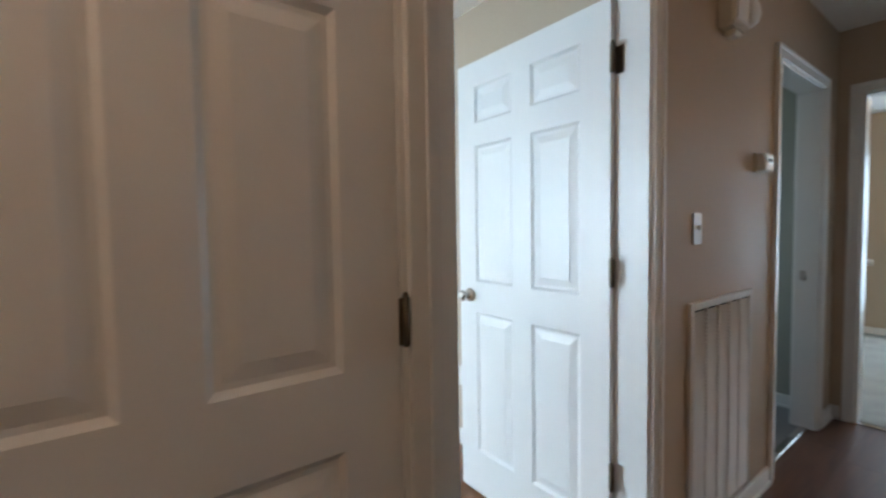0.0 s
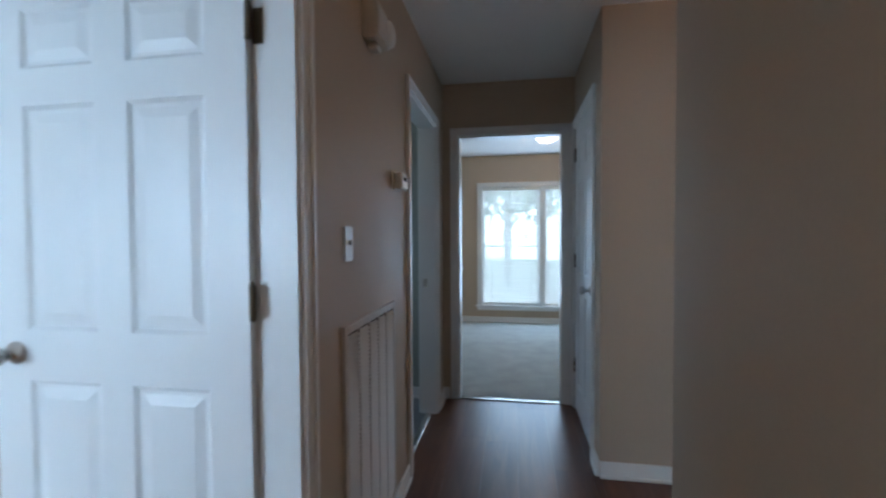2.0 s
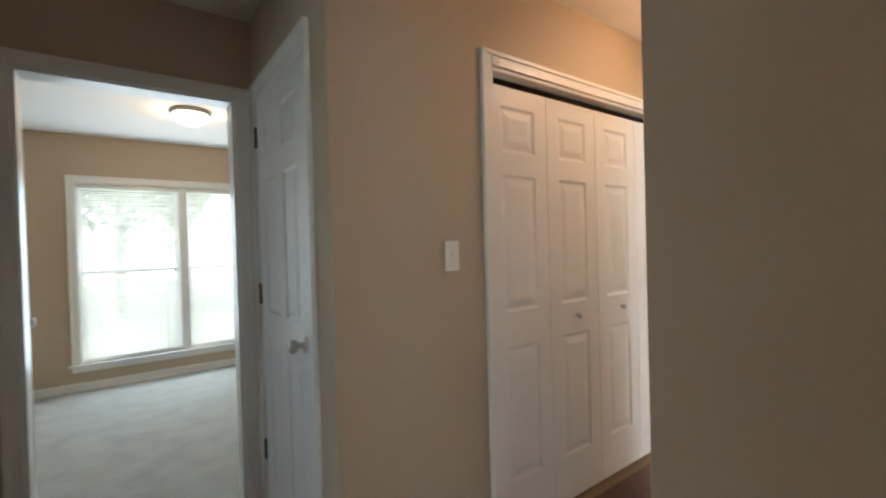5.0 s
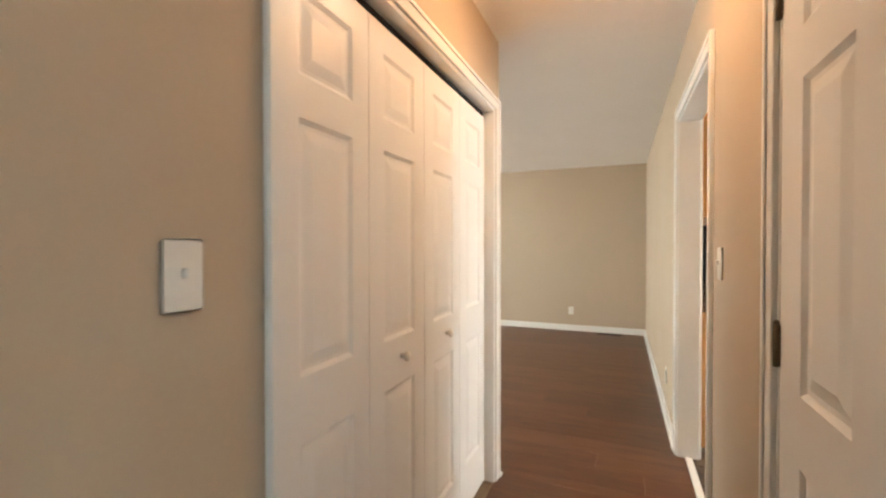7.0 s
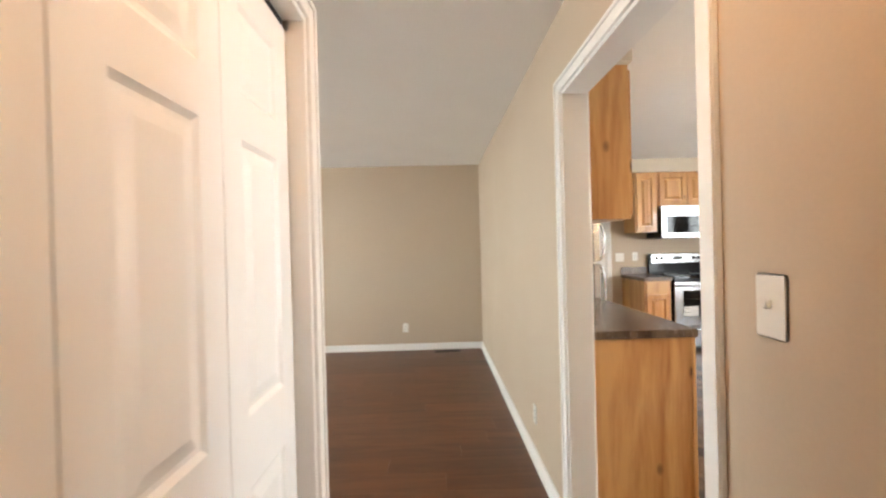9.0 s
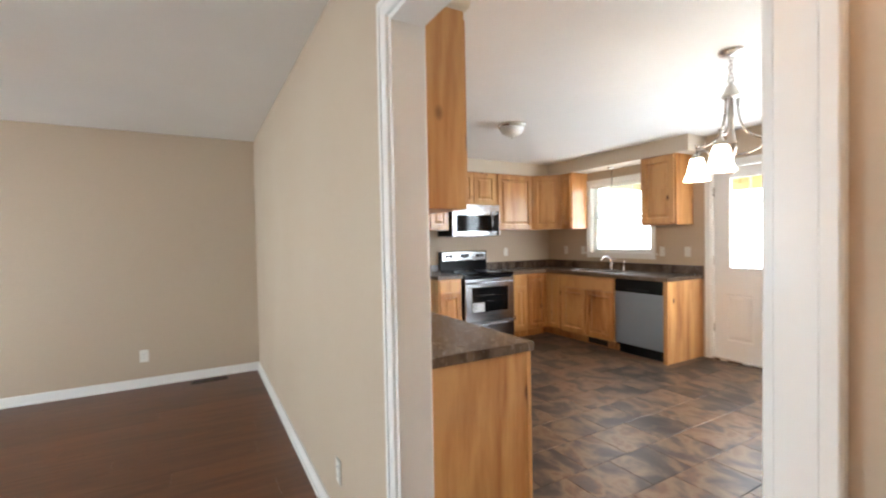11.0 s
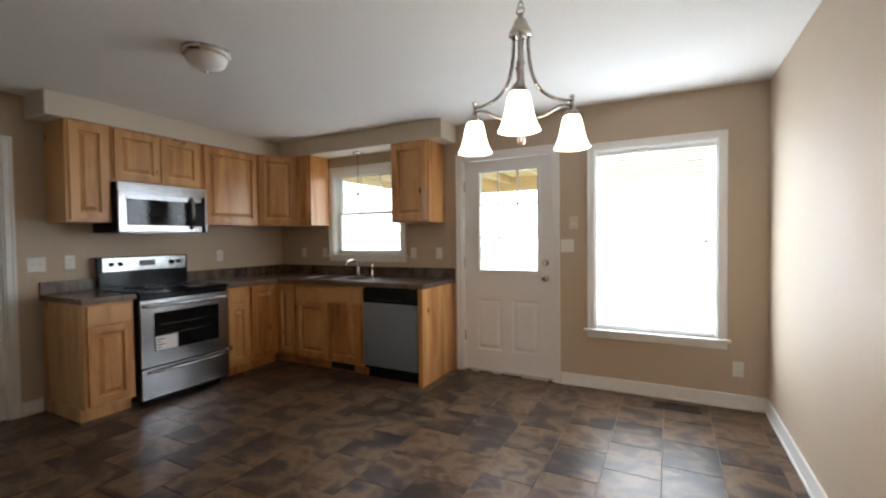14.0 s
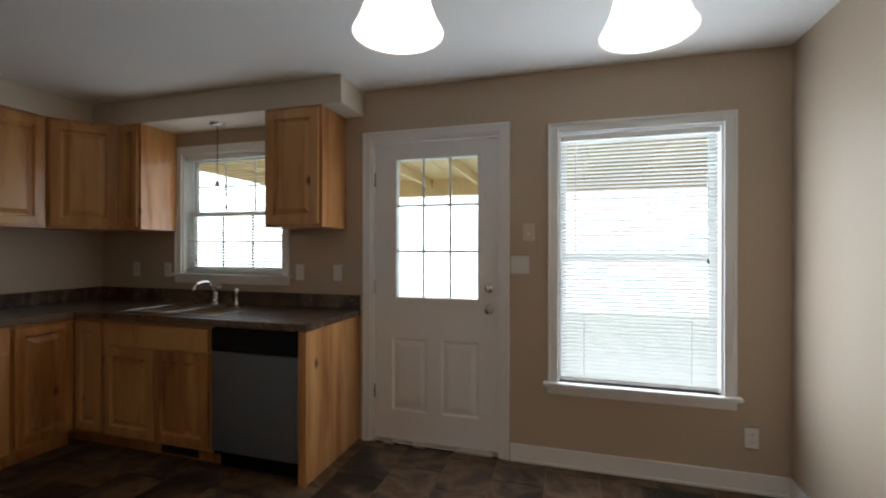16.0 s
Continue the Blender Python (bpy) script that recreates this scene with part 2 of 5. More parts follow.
def hickory():
    m = pieces_mat("knotty_hickory", ((0.42, (0.22, 0.072, 0.018)), (0.66, (0.45, 0.198, 0.059)), (0.92, (0.62, 0.345, 0.132))), 0.30, 2.0, (4.0, 4.0, 0.45), bump=0.05, dist=0.7, coat=0.25, fine=14, tone_part=0.30)
    n, l = m.node_tree.nodes, m.node_tree.links
    b = n["Principled BSDF"]
    base = b.inputs["Base Color"].links[0].from_socket
    geo, info = n.new("ShaderNodeNewGeometry"), n.new("ShaderNodeObjectInfo")
    sc = n.new("ShaderNodeVectorMath")
    sc.operation = "MULTIPLY_ADD"
    sc.inputs[1].default_value = (1, 1, 0.6)
    off = n.new("ShaderNodeVectorMath")
    off.operation = "SCALE"
    off.inputs[0].default_value = (11, 17, 23)
    l.new(info.outputs["Random"], off.inputs["Scale"])
    l.new(geo.outputs["Position"], sc.inputs[0])
    l.new(off.outputs[0], sc.inputs[2])
    vor = n.new("ShaderNodeTexVoronoi")
    vor.inputs["Scale"].default_value = 4.6
    l.new(sc.outputs[0], vor.inputs["Vector"])
    rng = n.new("ShaderNodeMapRange")
    rng.inputs["From Min"].default_value, rng.inputs["From Max"].default_value = 0.04, 0.12
    rng.inputs["To Min"].default_value, rng.inputs["To Max"].default_value = 0.92, 0.0
    l.new(vor.outputs["Distance"], rng.inputs["Value"])
    mx = n.new("ShaderNodeMix")
    mx.data_type = "RGBA"
    mx.inputs["B"].default_value = (0.07, 0.020, 0.007, 1)
    l.new(rng.outputs[0], mx.inputs["Factor"])
    l.new(base, mx.inputs["A"])
    l.new(mx.outputs["Result"], b.inputs["Base Color"])
    return m


HICKORY = hickory()


# ---- building helpers ----
def box(bm, x0, x1, y0, y1, z0, z1, bevel=0.0, seg=1):
    vs = [bm.verts.new((x, y, z)) for z in (z0, z1) for x, y in ((x0, y0), (x1, y0), (x1, y1), (x0, y1))]
    fs = [bm.faces.new([vs[i] for i in q]) for q in ((0, 3, 2, 1), (4, 5, 6, 7), (0, 1, 5, 4), (1, 2, 6, 5), (2, 3, 7, 6), (3, 0, 4, 7))]
    if bevel:
        bmesh.ops.bevel(bm, geom=list({e for f in fs for e in f.edges}), offset=bevel, segments=seg, affect="EDGES", clamp_overlap=True)
    return bm


def boxes(*rows, bevel=0.0, seg=1):
    bm = bmesh.new()
    for r in rows:
        box(bm, *r, bevel=bevel, seg=seg)
    return bm


def lathe(profile, seg=24, at=(0, 0, 0), axis="z", bm=None):
    """Turns (radius, height) pairs round an axis through at."""
    bm = bm or bmesh.new()
    rings = []
    for r, h in profile:
        ring = []
        for k in range(seg):
            a = 2 * math.pi * k / seg
            c, s = r * math.cos(a), r * math.sin(a)
            p = {"z": (c, s, h), "y": (c, h, s), "x": (h, c, s)}[axis]
            ring.append(bm.verts.new((p[0] + at[0], p[1] + at[1], p[2] + at[2])))
        rings.append(ring)
    for a, b in zip(rings, rings[1:]):
        for k in range(seg):
            f = bm.faces.new((a[k], a[(k + 1) % seg], b[(k + 1) % seg], b[k]))
            f.smooth = True
    for ring in (rings[0], rings[-1]):
        bm.faces.new(ring)
    bmesh.ops.recalc_face_normals(bm, faces=bm.faces[:])
    return bm


def tube(points, r, seg=10, bm=None):
    bm = bm or bmesh.new()
    pts = [Vector(p) for p in points]
    rings = []
    for i, p in enumerate(pts):
        d = (pts[min(i + 1, len(pts) - 1)] - pts[max(i - 1, 0)]).normalized()
        side = d.cross(Vector((0, 0, 1)))
        side = side.normalized() if side.length > 1e-4 else Vector((1, 0, 0))
        up = side.cross(d).normalized()
        rings.append([bm.verts.new(p + r * (math.cos(2 * math.pi * k / seg) * side + math.sin(2 * math.pi * k / seg) * up)) for k in range(seg)])
    for a, b in zip(rings, rings[1:]):
        for k in range(seg):
            bm.faces.new((a[k], a[(k + 1) % seg], b[(k + 1) % seg], b[k])).smooth = True
    bm.faces.new(rings[0])
    bm.faces.new(rings[-1])
    bmesh.ops.recalc_face_normals(bm, faces=bm.faces[:])
    return bm


def bend(*ctrl, n=14):
    """Points along a Bezier curve."""
    out = []
    for i in range(n + 1):
        t, pts = i / n, [Vector(c) for c in ctrl]
        while len(pts) > 1:
            pts = [a.lerp(b, t) for a, b in zip(pts, pts[1:])]
        out.append(pts[0])
    return out


def mesh_of(bm, name, material):
    me = bpy.data.meshes.new(name)
    bm.to_mesh(me)
    bm.free()
    me.materials.append(material)
    return me


def part(name, bm, material, parent=None, label="", m=None):
    ob = new(name, mesh_of(bm, name, material))
    if parent:
        ob.parent = parent
    if m is not None:
        ob.matrix_basis = m
    return tagged(ob, label)


def thing(name, label, category, m=None, group="", kind=""):
    ob = new(name)
    ob.empty_display_size = 0.1
    if m is not None:
        ob.matrix_basis = m
    return tagged(ob, label, category, group, kind)


def solid(name, bm, material, label, category, kind="structure"):
    return tagged(part(name, bm, material), label, category, kind=kind)


def panel_side(bm, w, h, y, out, rects, lip=0.012, groove=0.010, slope=0.028, deep=0.008):
    """One side of a panelled leaf, in the plane y: flat stiles and rails, each panel sunk and raised again. out: -1 or 1, the way it faces."""
    xs = sorted({0.0, w, *[r[0] for r in rects], *[r[1] for r in rects]})
    zs = sorted({0.0, h, *[r[2] for r in rects], *[r[3] for r in rects]})
    cache = {}

    def v(x, z, d=0.0):
        key = (round(x, 5), round(z, 5), round(d, 5))
        if key not in cache:
            cache[key] = bm.verts.new((x, y - out * d, z))
        return cache[key]

    for xa, xb in zip(xs, xs[1:]):
        for za, zb in zip(zs, zs[1:]):
            cx, cz = (xa + xb) / 2, (za + zb) / 2
            if not any(r[0] < cx < r[1] and r[2] < cz < r[3] for r in rects):
                bm.faces.new((v(xa, za), v(xb, za), v(xb, zb), v(xa, zb)))
    for x0, x1, z0, z1 in rects:
        s = min(slope, (x1 - x0) / 2 - lip - groove - 0.01, (z1 - z0) / 2 - lip - groove - 0.01)
        last = None
        for i, d in ((0.0, 0.0), (lip, deep), (lip + groove, deep), (lip + groove + s, 0.0015)):
            ring = [v(x0 + i, z0 + i, d), v(x1 - i, z0 + i, d), v(x1 - i, z1 - i, d), v(x0 + i, z1 - i, d)]
            if last:
                for k in range(4):
                    bm.faces.new((last[k], last[(k + 1) % 4], ring[(k + 1) % 4], ring[k]))
            last = ring
        bm.faces.new(last)


def leaf_mesh(w, h, t, rects, both=True, **kw):
    """A panelled leaf: x 0 to w, y 0 (front) to t, z 0 to h."""
    bm = bmesh.new()
    panel_side(bm, w, h, 0.0, -1, rects, **kw)
    panel_side(bm, w, h, t, 1, rects if both else [], **kw)
    for a, b in (((0, 0), (w, 0)), ((w, 0), (w, h)), ((w, h), (0, h)), ((0, h), (0, 0))):
        bm.faces.new([bm.verts.new(p) for p in ((a[0], 0, a[1]), (b[0], 0, b[1]), (b[0], t, b[1]), (a[0], t, a[1]))])
    bmesh.ops.remove_doubles(bm, verts=bm.verts[:], dist=0.0002)
    bmesh.ops.recalc_face_normals(bm, faces=bm.faces[:])
    return bm


def six_panels(w, h):
    st = 0.115 * min(1, w / 0.72)
    mid = 0.10 * min(1, w / 0.72)
    pw = (w - 2 * st - mid) / 2
    rows = ((0.20, 0.86), (1.00, 1.62), (1.72, h - 0.11))
    return [(x, x + pw, a, b) for x in (st, st + pw + mid) for a, b in rows]


def wall_rows(axis, a0, a1, f0, f1, openings, top=2.44, base=0.0):
    """Boxes of a wall that runs along axis from a0 to a1, between the faces f0 and f1, round openings (start, end, sill, head)."""
    out = []

    def put(s, e, z0, z1):
        if e - s > 1e-4 and z1 - z0 > 1e-4:
            out.append((s, e, f0, f1, z0, z1) if axis == "x" else (f0, f1, s, e, z0, z1))

    at = a0
    for s, e, sill, head in sorted(openings):
        put(at, s, base, top)
        put(s, e, base, sill)
        put(s, e, head, top)
        at = e
    put(at, a1, base, top)
    return out


def wall(name, axis, a0, a1, f0, f1, openings=(), label="tan painted drywall wall", material=None, top=2.44):
    return solid(name, boxes(*wall_rows(axis, a0, a1, f0, f1, openings, top)), material or PAINT, label, "wall")


def casing_rows(axis, s, e, face, out, head, w=0.058, t=0.014, sill=None):
    """Flat trim round an opening on one face of a wall; out is +1 or -1, the way the face looks."""
    f0, f1 = sorted((face, face + out * t))
    g0, g1 = sorted((face + out * t, face + out * (t + 0.006)))
    z0 = 0.0 if sill is None else sill
    rows = [(s - w, s, f0, f1, z0, head + w), (e, e + w, f0, f1, z0, head + w), (s, e, f0, f1, head, head + w),
            (s - w, s - w + 0.018, g0, g1, z0, head + w), (e + w - 0.018, e + w, g0, g1, z0, head + w), (s - w + 0.018, e + w - 0.018, g0, g1, head + w - 0.018, head + w)]
    return [r if axis == "x" else (r[2], r[3], r[0], r[1], r[4], r[5]) for r in rows]


def trim_set(name, axis, s, e, f0, f1, head, sides=(1, 1), label="white painted door casing and jamb"):
    """Jamb lining and casings of a doorway in a wall between the faces f0 < f1."""
    rows = []
    j = 0.019
    lo, hi = f0 - 0.002, f1 + 0.002
    for r in ((s, s + j, lo, hi, 0, head), (e - j, e, lo, hi, 0, head), (s + j, e - j, lo, hi, head - j, head)):
        rows.append(r if axis == "x" else (r[2], r[3], r[0], r[1], r[4], r[5]))
    if sides[0]:
        rows += casing_rows(axis, s + 0.004, e - 0.004, f0, -1, head - 0.004)
    if sides[1]:
        rows += casing_rows(axis, s + 0.004, e - 0.004, f1, 1, head - 0.004)
    return solid(name, boxes(*rows, bevel=0.002), TRIM, label, "door frame")


def base_rows(axis, a0, a1, face, out, h=0.085, t=0.013):
    f0, f1 = sorted((face, face + out * t))
    g0, g1 = sorted((face + out * t, face + out * (t + 0.011)))
    rows = [(a0, a1, f0, f1, 0, h), (a0, a1, g0, g1, 0, 0.018)]
    return [r if axis == "x" else (r[2], r[3], r[0], r[1], r[4], r[5]) for r in rows]


def baseboard(name, *segs):
    rows = []
    for s in segs:
        rows += base_rows(*s)
    return solid(name, boxes(*rows, bevel=0.003), TRIM, "white painted baseboard with shoe moulding", "baseboard")


# ---- large structure ----
H = 2.44
LX, RX, EY = 1.21, 2.20, 4.02       # hall: left face, right face, end
RXS = 2.202                         # hall: right face, south part
CY, SY, KY = 3.03, 2.065, 1.95     # closet wall, south wall of the passage, its kitchen face
KW, KE, KS = 4.125, 9.13, -2.28      # kitchen: west, east, south
PE = 4.585                          # east end of the passage
LRE, LRN = 8.95, 6.9                # living room: east, north
T = 0.115

solid("floor_subfloor", boxes((-2.5, 9.4, -2.45, 7.2, -0.12, -0.006)), GROUT, "joint-coloured floor base under the boards and tiles", "floor")

wall("wall_hall_left", "y", -0.9, EY + T, LX - T, LX, [(0.02, 0.82, 0, 2.05), (0.921, 1.735, 0, 2.045), (2.912, 3.712, 0, 2.045)])
wall("wall_hall_end", "x", LX, PE, EY, EY + T, [(1.325, 2.125, 0, 2.045)])
wall("wall_hall_right", "y", CY + T, EY, RX, RX + T, [(3.235, 3.965, 0, 2.05)])
wall("wall_closet", "x", RX, PE, CY, CY + T, [(2.90, 4.50, 0, 2.045)])
wall("wall_living_west", "y", CY + T, LRN, PE - T, PE)
wall("wall_passage_south", "x", 2.50, LRE, KY, SY, [(2.60, 3.38, 0, 2.05), (4.160, 5.209, 0, 2.065)])
wall("wall_hall_south_right", "y", -0.9, KY, RXS, RXS + T)
bm = boxes((RXS, 2.50, KY, SY, 0.0, H))
for v in bm.verts:
    if v.co.y > KY + 0.01 and v.co.x < RXS + 0.01:
        v.co.y = 2.001
solid("wall_passage_corner", bm, PAINT, "tan painted drywall corner between hall and passage", "wall")
wall("wall_hall_back", "x", LX - T, KW - T, -0.9 - T, -0.9)
wall("wall_kitchen_west", "y", KS, KY, KW - T, KW)
wall("wall_kitchen_south", "x", KW - T, KE + T, KS - 0.14, KS, [(4.445, 5.345, 0.52, 2.05), (5.695, 6.61, 0, 2.09), (7.32, 8.27, 1.14, 2.09)])
wall("wall_kitchen_east", "y", KS, KY, KE, KE + T, [(0.30, 1.06, 0, 2.06)])
wall("wall_living_east", "y", SY, LRN, LRE, LRE + T)
wall("wall_living_north", "x", PE - T, LRE + T, LRN, LRN + 0.14, [(5.6, 8.0, 0.7, 2.1)])
wall("wall_bedroom_west", "y", EY + T, 7.05, 0.35, 0.45)
wall("wall_bedroom_east", "y", EY + T, 7.05, 3.95, 4.05)
wall("wall_bedroom_north", "x", 0.35, 4.05, 7.05, 7.19, [(1.29, 3.05, 0.26, 1.99)])
wall("wall_bedroom_south", "x", 0.35, LX - T, EY, EY + T)
wall("wall_side_bedroom_north", "x", -2.4, LX - T, 1.95, 2.03)
# opening is unseen, placed to suit the daylight on door and hall wall
wall("wall_side_bedroom_south", "x", -2.4, LX - T, -1.7, -1.6, [(-2.3, -0.5, 0.7, 2.1)])
wall("wall_side_bedroom_west", "y", -1.7, 2.03, -2.5, -2.4)
wall("wall_bath_north", "x", -1.2, LX - T, 3.99, 4.018, label="grey painted bathroom wall", material=GREYPAINT)
# west wall has an added, unseen opening that holds the bath lamp
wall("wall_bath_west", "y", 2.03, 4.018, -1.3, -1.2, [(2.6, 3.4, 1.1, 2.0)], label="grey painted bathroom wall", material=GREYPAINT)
wall("wall_bath_south", "x", -1.2, LX - T, 2.03, 2.06, label="grey painted bathroom wall", material=GREYPAINT)
wall("wall_pantry", "y", 0.1, 1.3, KE + 0.75, KE + 0.85)
wall("wall_hall_closet_back", "y", CY + T, EY, 2.9, 3.0)

solid("ceiling", boxes((-2.5, 9.99, -2.42, 7.19, H, H + 0.12)), CEIL, "white lightly textured ceiling", "ceiling")
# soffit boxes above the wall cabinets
solid("soffit", boxes((8.79, KE - 0.001, KS + 0.32, 0.165, 2.262, H - 0.001), (6.66, KE - 0.001, KS + 0.001, KS + 0.32, 2.262, H - 0.001), (5.36, 7.55, 1.655, KY - 0.001, 2.262, H - 0.001), bevel=0.003), PALETAN, "painted soffit above the wall cabinets, paler than the walls", "soffit")

# ---- doors, frames, trim ----
trim_set("door_frame_linen", "y", 0.02, 0.82, LX - T, LX, 2.05, (0, 1))
trim_set("door_frame_side_bedroom", "y", 0.921, 1.735, LX - T, LX, 2.045)
trim_set("door_frame_bath", "y", 2.912, 3.712, LX - T, LX, 2.045)
trim_set("door_frame_end_bedroom", "x", 1.325, 2.125, EY, EY + T, 2.045)
trim_set("door_frame_hall_closet", "y", 3.235, 3.965, RX, RX + T, 2.05, (1, 0))
trim_set("door_frame_bifold", "x", 2.90, 4.50, CY, CY + T, 2.045, (1, 0))
trim_set("door_frame_passage_closet", "x", 2.60, 3.38, KY, SY, 2.05, (0, 1))
trim_set("door_frame_kitchen_opening", "x", 4.160, 5.209, KY, SY, 2.065, label="white painted cased opening between passage and kitchen")
trim_set("door_frame_pantry", "y", 0.30, 1.06, KE, KE + T, 2.06, (1, 0))
trim_set("door_frame_kitchen_door", "x", 5.695, 6.61, KS - 0.14, KS, 2.09, (0, 1))

baseboard("baseboard_hall", ("y", -0.9, -0.035, LX, 1), ("y", 1.80, 2.85, LX, 1), ("y", 3.775, EY, LX, 1), ("x", LX, 1.26, EY, -1), ("x", 2.19, RX, EY, -1),
          ("y", CY, 3.175, RX, -1), ("x", RX, 2.84, CY, -1), ("x", 4.555, PE, CY, -1), ("y", -0.9, 2.001, RXS, -1), ("x", LX, RXS, -0.9, 1))
baseboard("baseboard_living", ("y", CY, LRN, PE, 1), ("x", 5.27, LRE, SY, 1), ("y", SY, LRN, LRE, -1), ("x", PE, LRE, LRN, -1), ("x", 3.44, 4.105, SY, 1))
baseboard("baseboard_kitchen", ("x", KW, 5.635, KS, 1, 0.108), ("y", KS, KY, KW, 1, 0.108), ("y", 0.115, 0.24, KE, -1, 0.108), ("y", 1.12, KY, KE, -1, 0.108))
baseboard("baseboard_end_bedroom", ("x", 0.45, 3.95, 7.05, -1), ("y", EY + T, 7.05, 0.45, 1), ("y", EY + T, 7.05, 3.95, -1))
baseboard("baseboard_side_bedroom", ("x", -2.4, LX - T, 1.95, -1), ("y", -1.6, 1.95, -2.4, 1))
baseboard("baseboard_bath", ("x", -1.2, LX - T, 3.99, -1))
solid("threshold_bedroom", boxes((1.344, 2.106, EY - 0.01, EY + 0.03, 0, 0.008), bevel=0.003), NICKEL, "pale metal carpet strip in the bedroom doorway", "threshold")
solid("threshold_kitchen", boxes((4.180, 5.19, KY + 0.035, KY + 0.075, 0, 0.008), bevel=0.003), TRIM, "pale floor strip in the kitchen opening", "threshold")
solid("threshold_bath", boxes((LX - 0.075, LX - 0.035, 2.931, 3.693, 0, 0.008), bevel=0.003), NICKEL, "metal floor strip in the bathroom doorway", "threshold")


def knob(parent, x, z, side=-1, material=None, t=0.035, r=0.026):
    """A round door knob with rose, on the front (side -1) or the back of a leaf."""
    y0 = 0.0 if side < 0 else t
    prof = [(0.001, 0), (0.032, 0), (0.032, 0.004), (0.026, 0.009), (0.011, 0.012), (0.010, 0.030), (r * 0.8, 0.036), (r, 0.046), (r, 0.056), (r * 0.75, 0.064), (0.001, 0.066)]
    return part("door_knob", lathe([(a, side * b) for a, b in prof], 20, (x, y0, z), "y"), material or NICKEL, parent, "satin nickel round door knob")


def hinge(parent, x, z, y=0.0, material=None, leaf=0.012):
    bm = boxes((x - leaf, x + leaf * 0.6, y - 0.0025, y + 0.001, z - 0.045, z + 0.045), bevel=0.001)
    lathe([(0.0065, z - 0.047), (0.0065, z + 0.047)], 10, (x, y - 0.006, 0), "z", bm)
    lathe([(0.004, z + 0.047), (0.007, z + 0.049), (0.003, z + 0.056)], 10, (x, y - 0.006, 0), "z", bm)
    return part("hinge", bm, material or BRASS, parent, "aged metal butt hinge")


def panel_door(name, label, w, h, m, knob_x=None, hinge_x=None, hinge_y=0.0, both_knobs=False, knob_z=0.935, hinge_z=(0.31, 1.075, 1.835)):
    d = thing(name, label, "door", m)
    part("leaf", leaf_mesh(w, h, 0.035, six_panels(w, h)), DOORW, d)
    if knob_x is not None:
        knob(d, knob_x, knob_z)
        if both_knobs:
            knob(d, knob_x, knob_z, 1)
    if hinge_x is not None:
        for z in hinge_z:
            hinge(d, hinge_x, z, hinge_y)
    return d


panel_door("linen_closet_door", "closed white six-panel door with hinges towards the hall", 0.758, 2.015, pose(LX, 0.041, 0.012, 0, 0, 90), 0.06, 0.764, -0.006)
panel_door("bedroom_door", "open white six-panel bedroom door with a nickel knob", 0.792, 1.995, pose(0.300, 1.690, 0.012), 0.072, 0.803, both_knobs=True, hinge_z=(0.39, 1.09, 1.795))
panel_door("hall_closet_door", "closed white six-panel door beside the hall corner", 0.688, 2.015, pose(RX + 0.002, 3.944, 0.012, 0, 0, -90), 0.628, -0.004)
panel_door("end_bedroom_door", "white six-panel door swung wide open into the bedroom", 0.755, 2.015, pose(1.318, EY + T + 0.012, 0.02, 0, 0, 99), 0.695, 0.0)
panel_door("passage_closet_door", "closed white six-panel closet door with brass hinges", 0.738, 2.015, pose(3.359, SY + 0.001, 0.012, 0, 0, 180), 0.676, -0.004)
panel_door("pantry_door", "closed white six-panel pantry door beside the refrigerator", 0.718, 2.02, pose(KE + 0.012, 1.039, 0.012, 0, 0, -90), 0.65)
# strike plate in the bathroom jamb
solid("strike_plate", boxes((LX - 0.09, LX - 0.06, 3.690, 3.6935, 0.91, 0.97), bevel=0.001), NICKEL, "small nickel strike plate in the bathroom jamb", "strike plate", kind="")
solid("jamb_hinge_upper", boxes((LX - T + 0.002, LX - T + 0.03, 1.712, 1.7165, 1.76, 1.85), bevel=0.001), BRASS, "aged hinge leaf on the bedroom jamb", "hinge", kind="")

# bifold closet doors
bifold = thing("bifold_closet_door", "closed white bifold closet doors with four panelled leaves", "closet door", pose(2.921, CY + 0.052, 0))
LW = 0.3885
for k in range(4):
    leaf = part("leaf", leaf_mesh(LW - 0.003, 1.985, 0.03, [(0.085, LW - 0.085, a, b) for a, b in ((0.222, 0.826), (0.985, 1.595), (1.695, 1.898))]), DOORW, bifold, m=pose(k * LW + 0.0015, 0, 0.012))
    if k in (1, 2):
        part("knob", lathe([(0.001, 0), (0.009, 0), (0.008, -0.012), (0.017, -0.02), (0.017, -0.028), (0.001, -0.033)], 16, (LW * (0.51 if k == 1 else 0.56), 0, 0.917), "y"), PLASTIC, leaf, "small white wooden knob")
# track strip is near-black to paint the shade in the gap
part("track", boxes((0, 4 * LW, 0.006, 0.024, 2.006, 2.026)), DARK, bifold, "overhead track, coloured dark as the shaded gap above the leaves")

# kitchen entrance door with nine panes
edoor = thing("kitchen_entrance_door", "closed white half-glass entrance door with nine panes", "door", pose(6.588, KS - 0.03, 0.02, 0, 0, 180))
EW, EHH, ET = 0.872, 2.045, 0.044
LX0, LX1, LZ0, LZ1 = 0.165, 0.735, 0.985, 1.93
bm = leaf_mesh(EW, LZ0 - 0.03, ET, [(0.13, 0.385, 0.20, 0.70), (0.487, 0.742, 0.20, 0.70)])
box(bm, 0, LX0 - 0.02, 0, ET, LZ0 - 0.03, EHH)
box(bm, LX1 + 0.02, EW, 0, ET, LZ0 - 0.03, EHH)
box(bm, LX0 - 0.02, LX1 + 0.02, 0, ET, LZ1 + 0.02, EHH)
